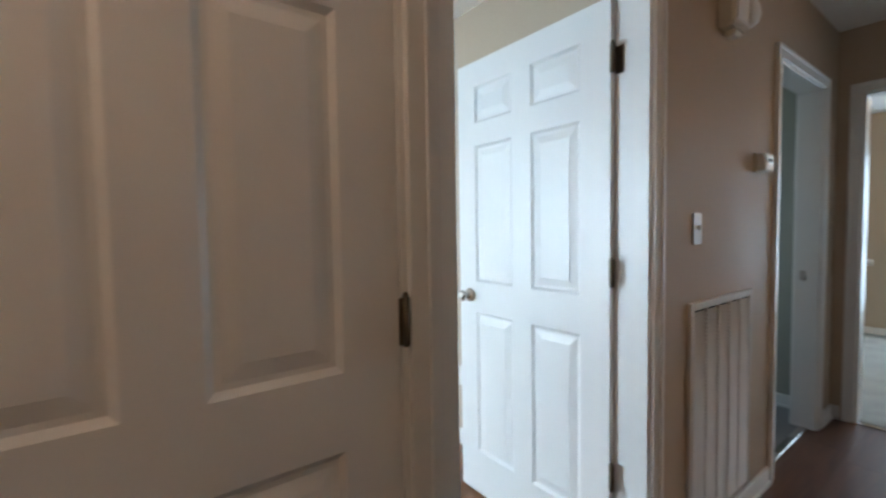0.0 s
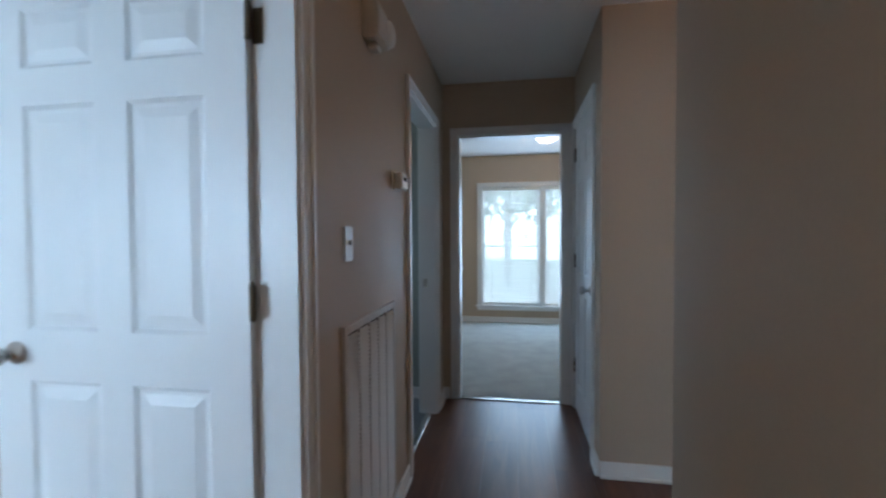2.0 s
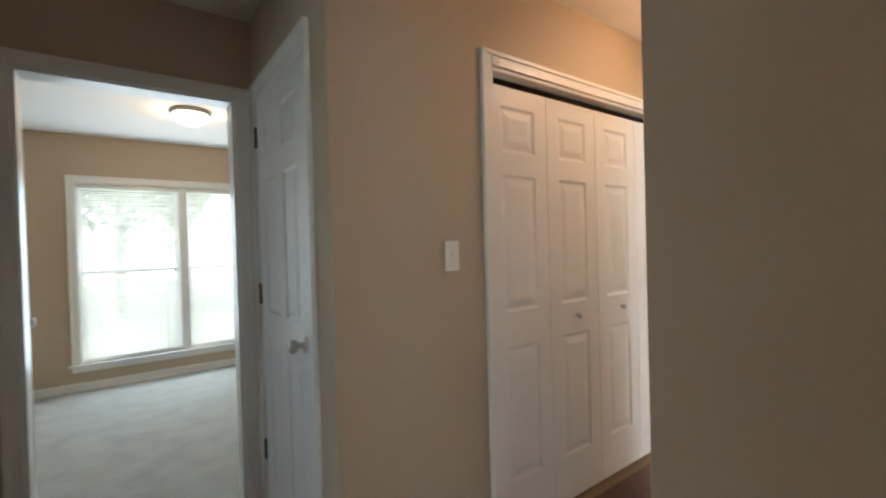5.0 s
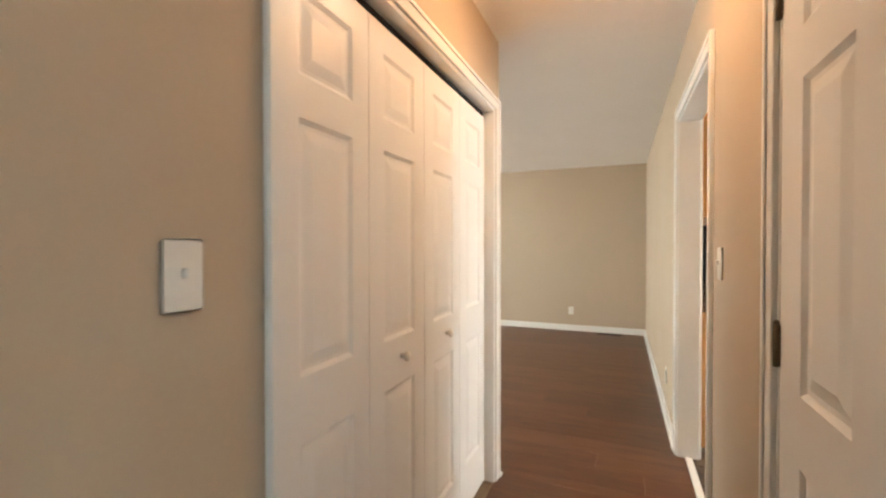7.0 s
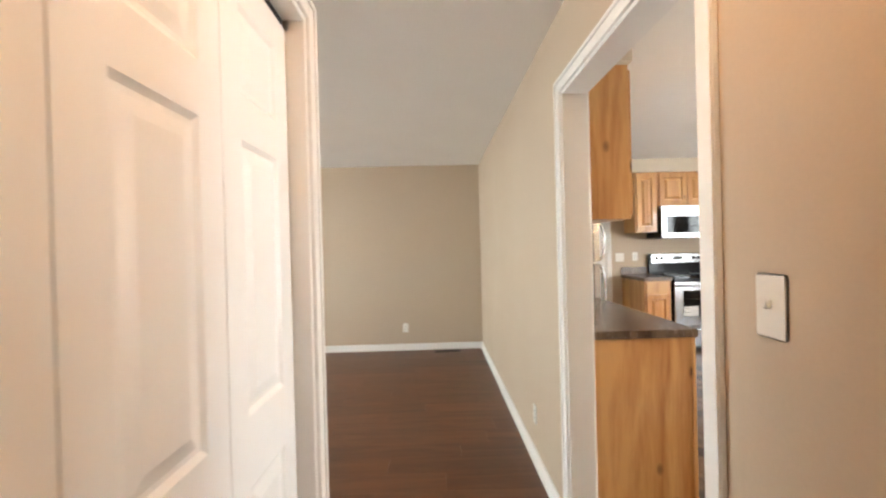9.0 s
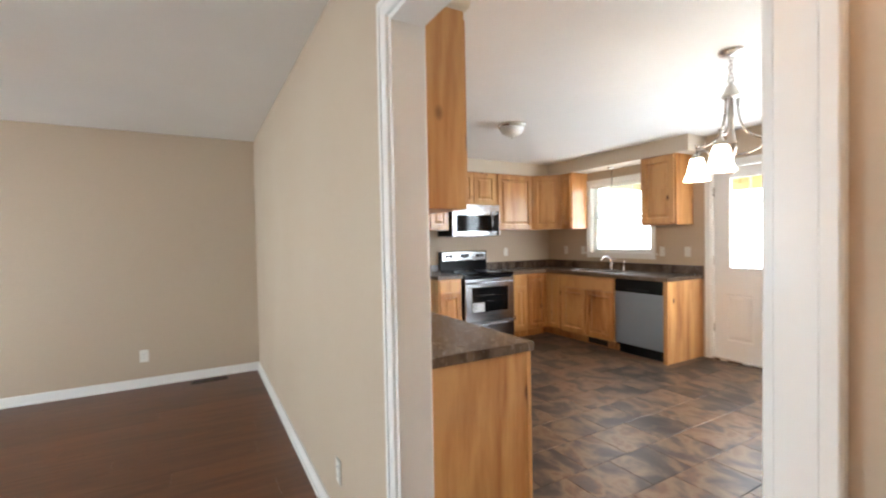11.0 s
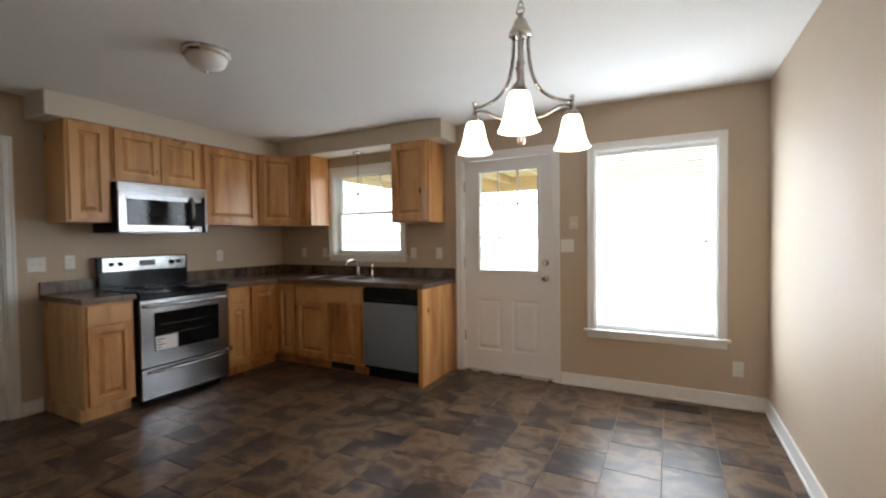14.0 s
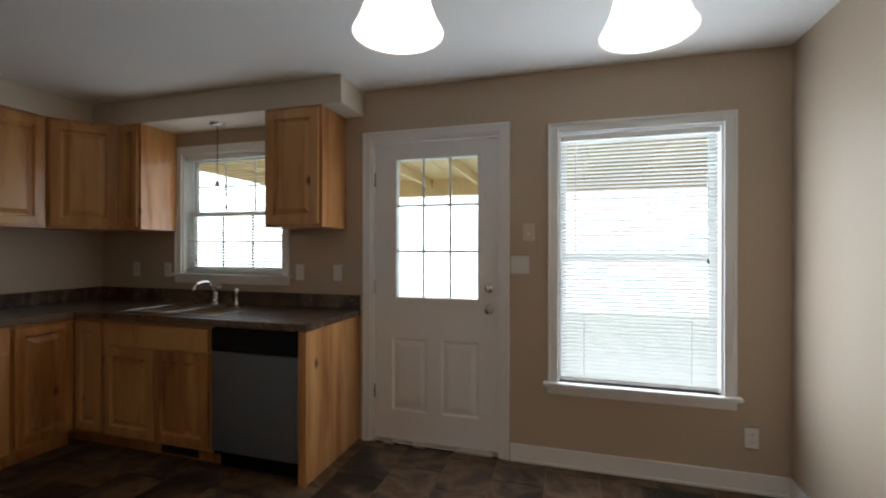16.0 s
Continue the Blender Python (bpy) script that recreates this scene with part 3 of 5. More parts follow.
part("leaf", bm, DOORW, edoor)
part("glazing_frame", boxes((LX0 - 0.03, LX0, -0.012, ET + 0.012, LZ0 - 0.032, LZ1 + 0.032), (LX1, LX1 + 0.03, -0.012, ET + 0.012, LZ0 - 0.032, LZ1 + 0.032), (LX0, LX1, -0.012, ET + 0.012, LZ0 - 0.032, LZ0), (LX0, LX1, -0.012, ET + 0.012, LZ1, LZ1 + 0.032), bevel=0.005, seg=2), TRIM, edoor, "raised white glazing frame")
for k in (1, 2):
    x, z = LX0 + (LX1 - LX0) * k / 3, LZ0 + (LZ1 - LZ0) * k / 3
    part("muntin", boxes((x - 0.008, x + 0.008, 0.006, 0.020, LZ0, LZ1), bevel=0.003), TRIM, edoor)
    part("muntin", boxes((LX0, LX1, 0.007, 0.019, z - 0.008, z + 0.008), bevel=0.003), TRIM, edoor)
pane = part("pane", boxes((LX0, LX1, 0.022, 0.026, LZ0, LZ1)), PANE, edoor, "clear glass")
pane.visible_shadow = False
knob(edoor, 0.812, 0.925)
part("deadbolt", lathe([(0.001, 0), (0.031, 0), (0.031, -0.006), (0.026, -0.014), (0.010, -0.016), (0.001, -0.016)], 20, (0.812, 0, 1.062), "y"), NICKEL, edoor, "round nickel deadbolt")
part("thumb_turn", boxes((0.806, 0.818, -0.034, -0.016, 1.048, 1.076), bevel=0.003), NICKEL, edoor)
for z in (0.32, 1.05, 1.80):
    hinge(edoor, -0.003, z, 0.0, NICKEL)
solid("threshold_entrance", boxes((5.714, 6.591, KS - 0.13, KS + 0.02, 0.0, 0.018), bevel=0.004), NICKEL, "aluminium door sill", "threshold")


# ---- windows and blinds ----
def sash_window(name, label, w, z0, z1, m, depth=0.14, units=1, cas=0.06, uprights=0):
    """Room side at y 0, outside at y depth; x 0 to w is the opening."""
    win = thing(name, label, "window", m, kind="structure")
    c = cas
    rows = [(-c, 0.002, -0.015, 0.0, z0, z1 + c), (w - 0.002, w + c, -0.015, 0.0, z0, z1 + c), (0.002, w - 0.002, -0.015, 0.0, z1 - 0.002, z1 + c)]
    rows += [(-c, -c + 0.016, -0.021, -0.015, z0, z1 + c), (w + c - 0.016, w + c, -0.021, -0.015, z0, z1 + c), (-c + 0.016, w + c - 0.016, -0.021, -0.015, z1 + c - 0.016, z1 + c)]
    part("casing", boxes(*rows, bevel=0.002), TRIM, win)
    part("window_sill", boxes((-c - 0.025, w + c + 0.025, -0.045, 0.05, z0 - 0.022, z0), bevel=0.004, seg=2), TRIM, win)
    part("apron", boxes((-c, w + c, -0.014, 0.0, z0 - 0.075, z0 - 0.022), bevel=0.002), TRIM, win)
    part("jamb_lining", boxes((0, 0.014, 0.0, depth, z0, z1), (w - 0.014, w, 0.0, depth, z0, z1), (0.014, w - 0.014, 0.0, depth, z1 - 0.014, z1), (0.014, w - 0.014, 0.05, depth, z0, z0 + 0.01)), TRIM, win)
    uw = (w - 0.028 - (units - 1) * 0.07) / units
    for u in range(units):
        a = 0.014 + u * (uw + 0.07)
        b = a + uw
        if u:
            part("mullion", boxes((a - 0.07, a, 0.0, depth, z0 + 0.01, z1 - 0.014), bevel=0.002), TRIM, win)
        zm = (z0 + z1) / 2
        for lo, hi, y in ((z0 + 0.01, zm + 0.018, 0.07), (zm - 0.018, z1 - 0.014, 0.098)):
            s = 0.038
            sash = part("sash", boxes((a, a + s, y, y + 0.026, lo, hi), (b - s, b, y, y + 0.026, lo, hi), (a + s, b - s, y, y + 0.026, lo, lo + s), (a + s, b - s, y, y + 0.026, hi - s, hi), bevel=0.003), TRIM, win, "white sash frame")
            p = part("pane", boxes((a + s, b - s, y + 0.011, y + 0.015, lo + s, hi - s)), PANE, sash, "clear glass")
            p.visible_shadow = False
            for k in range(uprights):
                x = a + s + (b - a - 2 * s) * (k + 1) / (uprights + 1)
                part("glazing_bar", boxes((x - 0.007, x + 0.007, y + 0.003, y + 0.010, lo + s, hi - s)), TRIM, sash)
            part("glazing_bar", boxes((a + s, b - s, y + 0.003, y + 0.010, (lo + hi) / 2 - 0.007, (lo + hi) / 2 + 0.007)), TRIM, sash)
    return win


def blind(label, w, z0, z1, m, tilt, raised=0.0):
    b = thing("window_blind", label, "blind", m)
    part("head_rail", boxes((0, w, 0.012, 0.046, z1 - 0.032, z1), bevel=0.003), PLASTIC, b)
    me = mesh_of(boxes((0.004, w - 0.004, -0.0125, 0.0125, -0.0005, 0.0005)), "slat", BLIND)
    z, bottom = z1 - 0.05, z0 + 0.028 + raised
    while z > bottom:
        ob = new("slat", me)
        ob.parent = b
        ob.matrix_basis = pose(0, 0.029, z, tilt + random.uniform(-2.5, 2.5), random.uniform(-0.08, 0.08), 0)
        z -= 0.0225
    part("bottom_rail", boxes((0.002, w - 0.002, 0.016, 0.042, bottom - 0.022, bottom - 0.008), bevel=0.003), PLASTIC, b)
    for x in (0.14, w - 0.14):
        part("ladder_cord", tube([(x, 0.015, z1 - 0.03), (x, 0.015, bottom - 0.01)], 0.0012, 5), PLASTIC, b)
    part("wand", tube([(0.09, 0.006, z1 - 0.04), (0.09, 0.004, z1 - 0.04 - 0.45 * (z1 - z0))], 0.004, 6), OFFGLASS, b, "clear tilt wand")
    part("pull_cord", tube([(w - 0.06, 0.006, z1 - 0.04), (w - 0.062, 0.004, z1 - 0.5 * (z1 - z0))], 0.002, 5), PLASTIC, b)
    part("tassel", lathe([(0.002, 0.03), (0.006, 0.02), (0.007, 0.0), (0.001, -0.002)], 8, (w - 0.062, 0.004, z1 - 0.5 * (z1 - z0) - 0.03)), BLACKTEX if w < 1 else PLASTIC, b)
    return b


sash_window("window_1", "white double-hung dining window with a sill and casing", 0.90, 0.52, 2.05, pose(5.345, KS, 0, 0, 0, 180))
blind("white mini blind lowered over the dining window", 0.868, 0.535, 2.034, pose(5.345 - 0.016, KS, 0, 0, 0, 180), 36)
sash_window("window_2", "white double-hung window above the kitchen sink", 0.95, 1.14, 2.09, pose(8.27, KS, 0, 0, 0, 180), uprights=2)
blind("white mini blind lowered over the sink window", 0.918, 1.155, 2.074, pose(8.27 - 0.016, KS, 0, 0, 0, 180), 22)
sash_window("window_3", "white double window in the end bedroom", 1.76, 0.26, 1.99, pose(1.29, 7.05, 0), units=2)
blind("white mini blind lowered over half the bedroom window", 0.84, 0.275, 1.974, pose(1.306, 7.05, 0), 50)
blind("white mini blind lowered over half the bedroom window", 0.84, 0.275, 1.974, pose(2.20, 7.05, 0), 50)
sash_window("window_4", "white living room window", 2.4, 0.7, 2.1, pose(5.6, LRN, 0), units=3)
# added out of view; its side bedroom daylight is all that shows
sash_window("window_5", "unseen white window added to daylight the side bedroom", 1.8, 0.7, 2.1, pose(-0.5, -1.6, 0, 0, 0, 180), depth=0.10, units=2)


# ---- hall fixtures ----
def plate(name, label, cat, m, toggles=1, w=0.072, h=0.116, outlet=False):
    """A wall plate; it faces -y of its own pose, centred on x and z."""
    p = thing(name, label, cat, m)
    part("cover", boxes((-w / 2, w / 2, -0.006, 0.0, -h / 2, h / 2), bevel=0.0035, seg=2), PLASTIC, p)
    for k in range(toggles):
        x = (k - (toggles - 1) / 2) * 0.046
        if outlet:
            for z in (-0.02, 0.02):
                part("socket", boxes((x - 0.016, x + 0.016, -0.0085, -0.006, z - 0.014, z + 0.014), bevel=0.002), PLASTIC, p)
                part("slot", boxes((x - 0.007, x - 0.005, -0.0095, -0.0085, z - 0.005, z + 0.005), (x + 0.005, x + 0.007, -0.0095, -0.0085, z - 0.005, z + 0.005)), DARK, p)
        else:
            part("toggle", boxes((x - 0.005, x + 0.005, -0.017, -0.006, -0.004, 0.012), bevel=0.002), PLASTIC, p)
    return p


def facing(x, y, z, way):
    """Pose of a wall plate at that place whose face looks along way: n, s, e or w."""
    return pose(x, y, z, 0, 0, {"s": 0, "e": 90, "n": 180, "w": -90}[way])


SW = "white plastic toggle light switch on the wall"
OUT = "white plastic double power outlet on the wall"
plate("light_switch", SW, "switch", facing(LX, 2.052, 1.245, "e"))
plate("light_switch", SW, "switch", facing(2.677, CY, 1.262, "s"))
plate("light_switch", SW, "switch", facing(3.975, SY, 1.240, "n"))
plate("light_switch", SW, "switch", facing(0.62, 3.99, 1.23, "s"))
plate("power_outlet", OUT, "outlet", facing(LRE, 3.085, 0.297, "w"), outlet=True)
plate("power_outlet", OUT, "outlet", facing(5.9, SY, 0.30, "n"), outlet=True)
plate("power_outlet", OUT, "outlet", facing(0.0, 1.95, 0.40, "s"), outlet=True)
plate("power_outlet", OUT, "outlet", facing(4.312, KS, 0.30, "n"), outlet=True)
for x in (8.746, 8.412):
    plate("power_outlet", OUT, "outlet", facing(x, KS, 1.165, "n"), outlet=True)
plate("power_outlet", OUT, "outlet", facing(7.174, KS, 1.165, "n"), outlet=True)
plate("light_switch", SW, "switch", facing(6.864, KS, 1.165, "n"))
plate("light_switch_double", "white plastic double light switch beside the entrance door", "switch", facing(5.575, KS, 1.238, "n"), 2, w=0.118)
plate("light_switch_double", "white plastic double light switch beside the pantry door", "switch", facing(KE, 0.126, 1.15, "w"), 2, w=0.118)
plate("power_outlet", OUT, "outlet", facing(KE, -0.087, 1.158, "w"), outlet=True)
plate("power_outlet", OUT, "outlet", facing(KE, -1.42, 1.157, "w"), outlet=True)

therm = thing("thermostat", "ivory plastic thermostat on the hall wall", "thermostat", facing(LX, 2.66, 1.525, "e"))
part("base_plate", boxes((-0.062, 0.062, -0.012, 0.0, -0.042, 0.042), bevel=0.003), IVORY, therm)
part("cover", boxes((-0.056, 0.056, -0.045, -0.012, -0.038, 0.038), bevel=0.006, seg=2), PLASTIC, therm)
part("dial_window", boxes((-0.03, 0.03, -0.0465, -0.045, 0.0, 0.018)), SCREEN, therm)

wall_sensor = thing("wall_sensor", "small ivory plastic sensor box on the kitchen wall", "sensor", facing(5.52, KS, 1.442, "n"))
part("housing", boxes((-0.035, 0.035, -0.028, 0.0, -0.055, 0.055), bevel=0.006, seg=2), IVORY, wall_sensor)
part("button", boxes((-0.008, 0.008, -0.031, -0.028, -0.02, -0.005), bevel=0.001), PLASTIC, wall_sensor)

chime = thing("door_chime", "ivory plastic door chime box high on the hall wall", "door chime", facing(LX, 2.285, 2.055, "e"))
part("housing", boxes((-0.075, 0.075, -0.055, 0.0, -0.06, 0.085), bevel=0.006, seg=2), IVORY, chime)
part("grille_panel", boxes((-0.055, 0.055, -0.062, -0.055, -0.04, 0.06), bevel=0.004), PLASTIC, chime)
part("lower_cap", boxes((-0.03, 0.03, -0.045, -0.006, -0.085, -0.06), bevel=0.006), IVORY, chime)
detector = thing("smoke_detector", "round white smoke detector on the hall wall", "smoke detector", facing(LX, 2.50, 2.13, "e"))
part("base_ring", lathe([(0.001, 0), (0.06, 0), (0.06, -0.012), (0.001, -0.012)], 28, axis="y"), PLASTIC, detector)
part("dome", lathe([(0.055, -0.012), (0.052, -0.03), (0.035, -0.04), (0.001, -0.042)], 28, axis="y"), PLASTIC, detector)

# return air grille
grille = thing("return_air_grille", "tan-grey metal return air grille low on the hall wall", "vent", facing(LX, 2.292, 0.10, "e"))
GW, GH = 0.298, 0.878
part("frame", boxes((-GW, -GW + 0.03, -0.012, 0, 0, GH), (GW - 0.03, GW, -0.012, 0, 0, GH), (-GW + 0.03, GW - 0.03, -0.012, 0, 0, 0.03), (-GW + 0.03, GW - 0.03, -0.012, 0, GH - 0.03, GH), bevel=0.003), GRILLE, grille)
# flat sheet, its darkness painted in place of a deep unlit duct
part("backing", boxes((-GW + 0.03, GW - 0.03, -0.0015, 0.0, 0.03, GH - 0.03)), DARK, grille, "near-black sheet for the unlit duct behind the louvres")
for k in range(1, 5):
    x = -GW + 0.03 + k * (2 * GW - 0.06) / 5
    part("mullion", boxes((x - 0.007, x + 0.007, -0.0135, -0.0015, 0.03, GH - 0.03), bevel=0.002), GRILLE, grille)
me = mesh_of(boxes((-GW + 0.03, GW - 0.03, -0.0165, 0.0, -0.0006, 0.0006)), "louvre", GRILLE)
for k in range(52):
    ob = new("louvre", me)
    ob.parent = grille
    ob.matrix_basis = pose(0, -0.0016, 0.038 + k * 0.0157, 38, 0, 0)


def register(x, y, sx, sy, label):
    r = thing("floor_register", label, "floor vent", pose(x, y, 0.001))
    part("rim", boxes((-sx / 2, sx / 2, -sy / 2, -sy / 2 + 0.014, 0, 0.006), (-sx / 2, sx / 2, sy / 2 - 0.014, sy / 2, 0, 0.006), (-sx / 2, -sx / 2 + 0.014, -sy / 2 + 0.014, sy / 2 - 0.014, 0, 0.006), (sx / 2 - 0.014, sx / 2, -sy / 2 + 0.014, sy / 2 - 0.014, 0, 0.006), bevel=0.002), VENT, r)
    # thin near-black sheet paints the unlit depth under the bars
    part("duct", boxes((-sx / 2 + 0.014, sx / 2 - 0.014, -sy / 2 + 0.014, sy / 2 - 0.014, 0, 0.001)), DARK, r)
    long = sx > sy
    n = 18
    for k in range(n):
        a = (k + 0.5) / n - 0.5
        if long:
            c = a * (sx - 0.03)
            part("bar", boxes((c - 0.0035, c + 0.0035, -sy / 2 + 0.014, sy / 2 - 0.014, 0.001, 0.005)), VENT, r)
        else:
            c = a * (sy - 0.03)
            part("bar", boxes((-sx / 2 + 0.014, sx / 2 - 0.014, c - 0.0035, c + 0.0035, 0.001, 0.005)), VENT, r)


register(4.725, -2.10, 0.33, 0.13, "brown metal floor register under the dining window")
register(8.82, 2.54, 0.13, 0.33, "brown metal floor register by the living room wall")
register(2.13, 6.95, 0.33, 0.13, "brown metal floor register on the bedroom carpet")


# ---- lamps ----
def dome_lamp(name, label, x, y, r, lit, z=2.44):
    d = thing(name, label, "ceiling light", pose(x, y, z))
    part("pan", lathe([(0.001, 0), (r + 0.012, 0), (r + 0.015, -0.02), (r + 0.004, -0.034), (r - 0.01, -0.034), (0.001, -0.03)], 40), NICKEL, d, "satin nickel rim")
    part("glass_bowl", lathe([(r - 0.004, -0.032), (r - 0.006, -0.05), (r * 0.82, -0.082), (r * 0.5, -0.105), (0.018, -0.115), (0.001, -0.115)], 40), LAMPGLASS if lit else OFFGLASS, d, "lit frosted glass bowl" if lit else "frosted glass bowl")
    part("finial", lathe([(0.001, -0.108), (0.010, -0.112), (0.009, -0.122), (0.004, -0.132), (0.001, -0.134)], 14), NICKEL, d)
    return d


dome_lamp("dome_light", "lit flush dome ceiling light in the end bedroom", 2.125, 5.73, 0.130, True)
dome_lamp("dome_light", "unlit flush dome ceiling light in the kitchen", 7.20, -0.02, 0.118, False)
dome_lamp("dome_light", "lit flush dome ceiling light in the passage", 3.75, 2.50, 0.150, True)
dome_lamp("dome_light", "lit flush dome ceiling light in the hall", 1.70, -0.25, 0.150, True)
bulb("bedroom_bulb", (2.14, 5.74, 2.26), 5, WARM, 0.08)
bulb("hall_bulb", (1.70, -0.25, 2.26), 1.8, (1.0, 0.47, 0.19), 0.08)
bulb("passage_bulb", (3.75, 2.50, 2.26), 4.0, (1.0, 0.45, 0.165), 0.08)

CHX, CHY = 5.328, -0.158
ch = thing("chandelier", "brushed nickel three-arm chandelier with lit white glass shades", "chandelier", pose(CHX, CHY, 2.44))
part("canopy", lathe([(0.001, 0), (0.066, 0), (0.066, -0.006), (0.060, -0.018), (0.035, -0.026), (0.012, -0.030), (0.001, -0.030)], 28), NICKEL, ch)
for k in range(5):
    pts = [(0.011 * math.cos(a), 0, 0.017 * math.sin(a)) for a in [2 * math.pi * i / 12 for i in range(13)]]
    part("chain_link", tube(pts, 0.0028, 6), NICKEL, ch, m=pose(0, 0, -0.045 - k * 0.026, 0, 0, 90 * (k % 2)))
part("top_loop", tube([(0.016 * math.cos(a), 0, 0.016 * math.sin(a) - 0.172) for a in [2 * math.pi * i / 14 for i in range(15)]], 0.004, 6), NICKEL, ch)
part("hub", lathe([(0.001, -0.185), (0.010, -0.185), (0.012, -0.20), (0.026, -0.215), (0.032, -0.235), (0.048, -0.262), (0.050, -0.272), (0.020, -0.276), (0.001, -0.276)], 24), NICKEL, ch)
part("stem", lathe([(0.001, -0.27), (0.013, -0.272), (0.013, -0.38), (0.018, -0.384), (0.018, -0.392), (0.012, -0.398), (0.014, -0.46), (0.026, -0.53), (0.030, -0.56), (0.020, -0.60), (0.010, -0.63), (0.012, -0.662), (0.019, -0.670), (0.019, -0.686), (0.010, -0.692), (0.017, -0.706), (0.015, -0.724), (0.001, -0.733)], 20), NICKEL, ch)
R3 = 0.248
for k in range(3):
    a = radians(105.4 + 120 * k)
    c, s = math.cos(a), math.sin(a)

    def at(r, z):
        return (r * c, r * s, z)

    arm = part("arm", tube(bend(at(0.034, -0.262), at(0.036, -0.46), at(0.07, -0.53), at(R3, -0.525), n=18), 0.0075, 8), NICKEL, ch)
    part("scroll", tube(bend(at(R3 - 0.004, -0.545), at(R3 - 0.09, -0.53), at(R3 - 0.10, -0.62), at(0.012, -0.61), n=14), 0.006, 8), NICKEL, arm)
    part("socket", lathe([(0.001, -0.500), (0.012, -0.500), (0.012, -0.507), (0.008, -0.510), (0.008, -0.55), (0.012, -0.553), (0.030, -0.576), (0.036, -0.592), (0.001, -0.592)], 16, at(R3, 0)), NICKEL, arm)
    part("shade", lathe([(0.034, -0.590), (0.042, -0.61), (0.050, -0.65), (0.058, -0.685), (0.069, -0.714), (0.078, -0.730), (0.076, -0.730), (0.066, -0.714), (0.054, -0.685), (0.046, -0.65), (0.030, -0.60)], 28, at(R3, 0)), LAMPGLASS, arm, "lit white glass bell shade")
    p = pose(CHX, CHY, 2.44) @ Vector(at(R3, -0.74))
    bulb("chandelier_bulb", p, 5, WARM, 0.04)

pend = thing("pendant_light", "small lit pendant light above the sink", "pendant light", pose(7.77, KS + 0.16, 2.262))
part("canopy", lathe([(0.001, 0), (0.055, 0), (0.052, -0.012), (0.02, -0.022), (0.001, -0.022)], 24), NICKEL, pend)
part("cord", tube([(0, 0, -0.02), (0, 0, -0.44)], 0.003, 6), DARK, pend)
part("socket", lathe([(0.001, -0.425), (0.014, -0.43), (0.018, -0.46), (0.026, -0.475), (0.001, -0.475)], 14), NICKEL, pend)
part("shade", lathe([(0.026, -0.473), (0.038, -0.50), (0.056, -0.545), (0.078, -0.582), (0.076, -0.582), (0.052, -0.545), (0.034, -0.50)], 24), LAMPGLASS, pend, "lit white glass shade")

fan = thing("ceiling_fan", "dark-bladed ceiling fan with a lit lamp in the living room", "ceiling fan", pose(6.95, 4.5, 2.44))
part("canopy", lathe([(0.001, 0), (0.065, 0), (0.060, -0.03), (0.018, -0.05), (0.001, -0.05)], 24), NICKEL, fan)
part("downrod", lathe([(0.012, -0.045), (0.012, -0.14)], 12), NICKEL, fan)
part("motor", lathe([(0.001, -0.13), (0.05, -0.135), (0.10, -0.16), (0.115, -0.19), (0.115, -0.25), (0.08, -0.28), (0.055, -0.30), (0.001, -0.30)], 28), NICKEL, fan)
for k in range(5):
    bm = boxes((0.20, 0.62, -0.062, 0.062, -0.003, 0.003), bevel=0.002)
    for v in bm.verts:
        v.co.y *= 0.72 + 0.28 * (v.co.x - 0.20) / 0.42
    blade = part("blade", bm, FANWOOD, fan, "dark wood blade", m=pose(0, 0, -0.27, 11, 0, -27 + 72 * k))
    part("blade_iron", boxes((0.09, 0.235, -0.016, 0.016, 0.003, 0.009), bevel=0.002), NICKEL, blade)
part("light_bowl", lathe([(0.001, -0.30), (0.09, -0.302), (0.11, -0.32), (0.10, -0.36), (0.06, -0.395), (0.001, -0.405)], 24), LAMPGLASS, fan, "lit frosted glass bowl")
bulb("fan_bulb", (6.95, 4.5, 1.99), 3.0, (1.0, 0.50, 0.21), 0.09)


# ---- kitchen cabinets ----
def cab_door(parent, x0, x1, z0, z1, flat=False):
    w, h = x1 - x0, z1 - z0
    if flat:
        bm = leaf_mesh(w, h, 0.019, [], both=False)
    else:
        s = 0.055 if min(w, h) > 0.2 else 0.045
        bm = leaf_mesh(w, h, 0.019, [(s, w - s, s, h - s)], both=False, lip=0.008, groove=0.010, slope=0.026, deep=0.017)
    return part("drawer_front" if flat else "door", bm, HICKORY, parent, m=pose(x0, -0.0195, z0))


def cabinet(name, label, w, d, z0, z1, m, doors=1, drawer=0.0, kick=0.0, group="", fill=0.012):
    """Front at y 0, back at y d, x 0 to w. Doors are laid over a face frame."""
    c = thing(name, label, "cabinet", m, group)
    zb = z0 + kick
    part("body", boxes((0, w, 0.0, d, zb, z1), bevel=0.0015), HICKORY, c)
    if kick:
        part("toe_kick", boxes((0.0, w, 0.07, d, z0, zb)), HICKORY, c, "recessed toe kick")
    top = z1 - 0.02
    e = 0.022
    if drawer:
        cab_door(c, e, w - e, top - drawer, top, True)
        top -= drawer + 0.018
    dw = (w - 2 * e - (doors - 1) * fill) / max(doors, 1)
    for k in range(doors):
        x = e + k * (dw + fill)
        cab_door(c, x, x + dw, zb + 0.022, top)
    return c


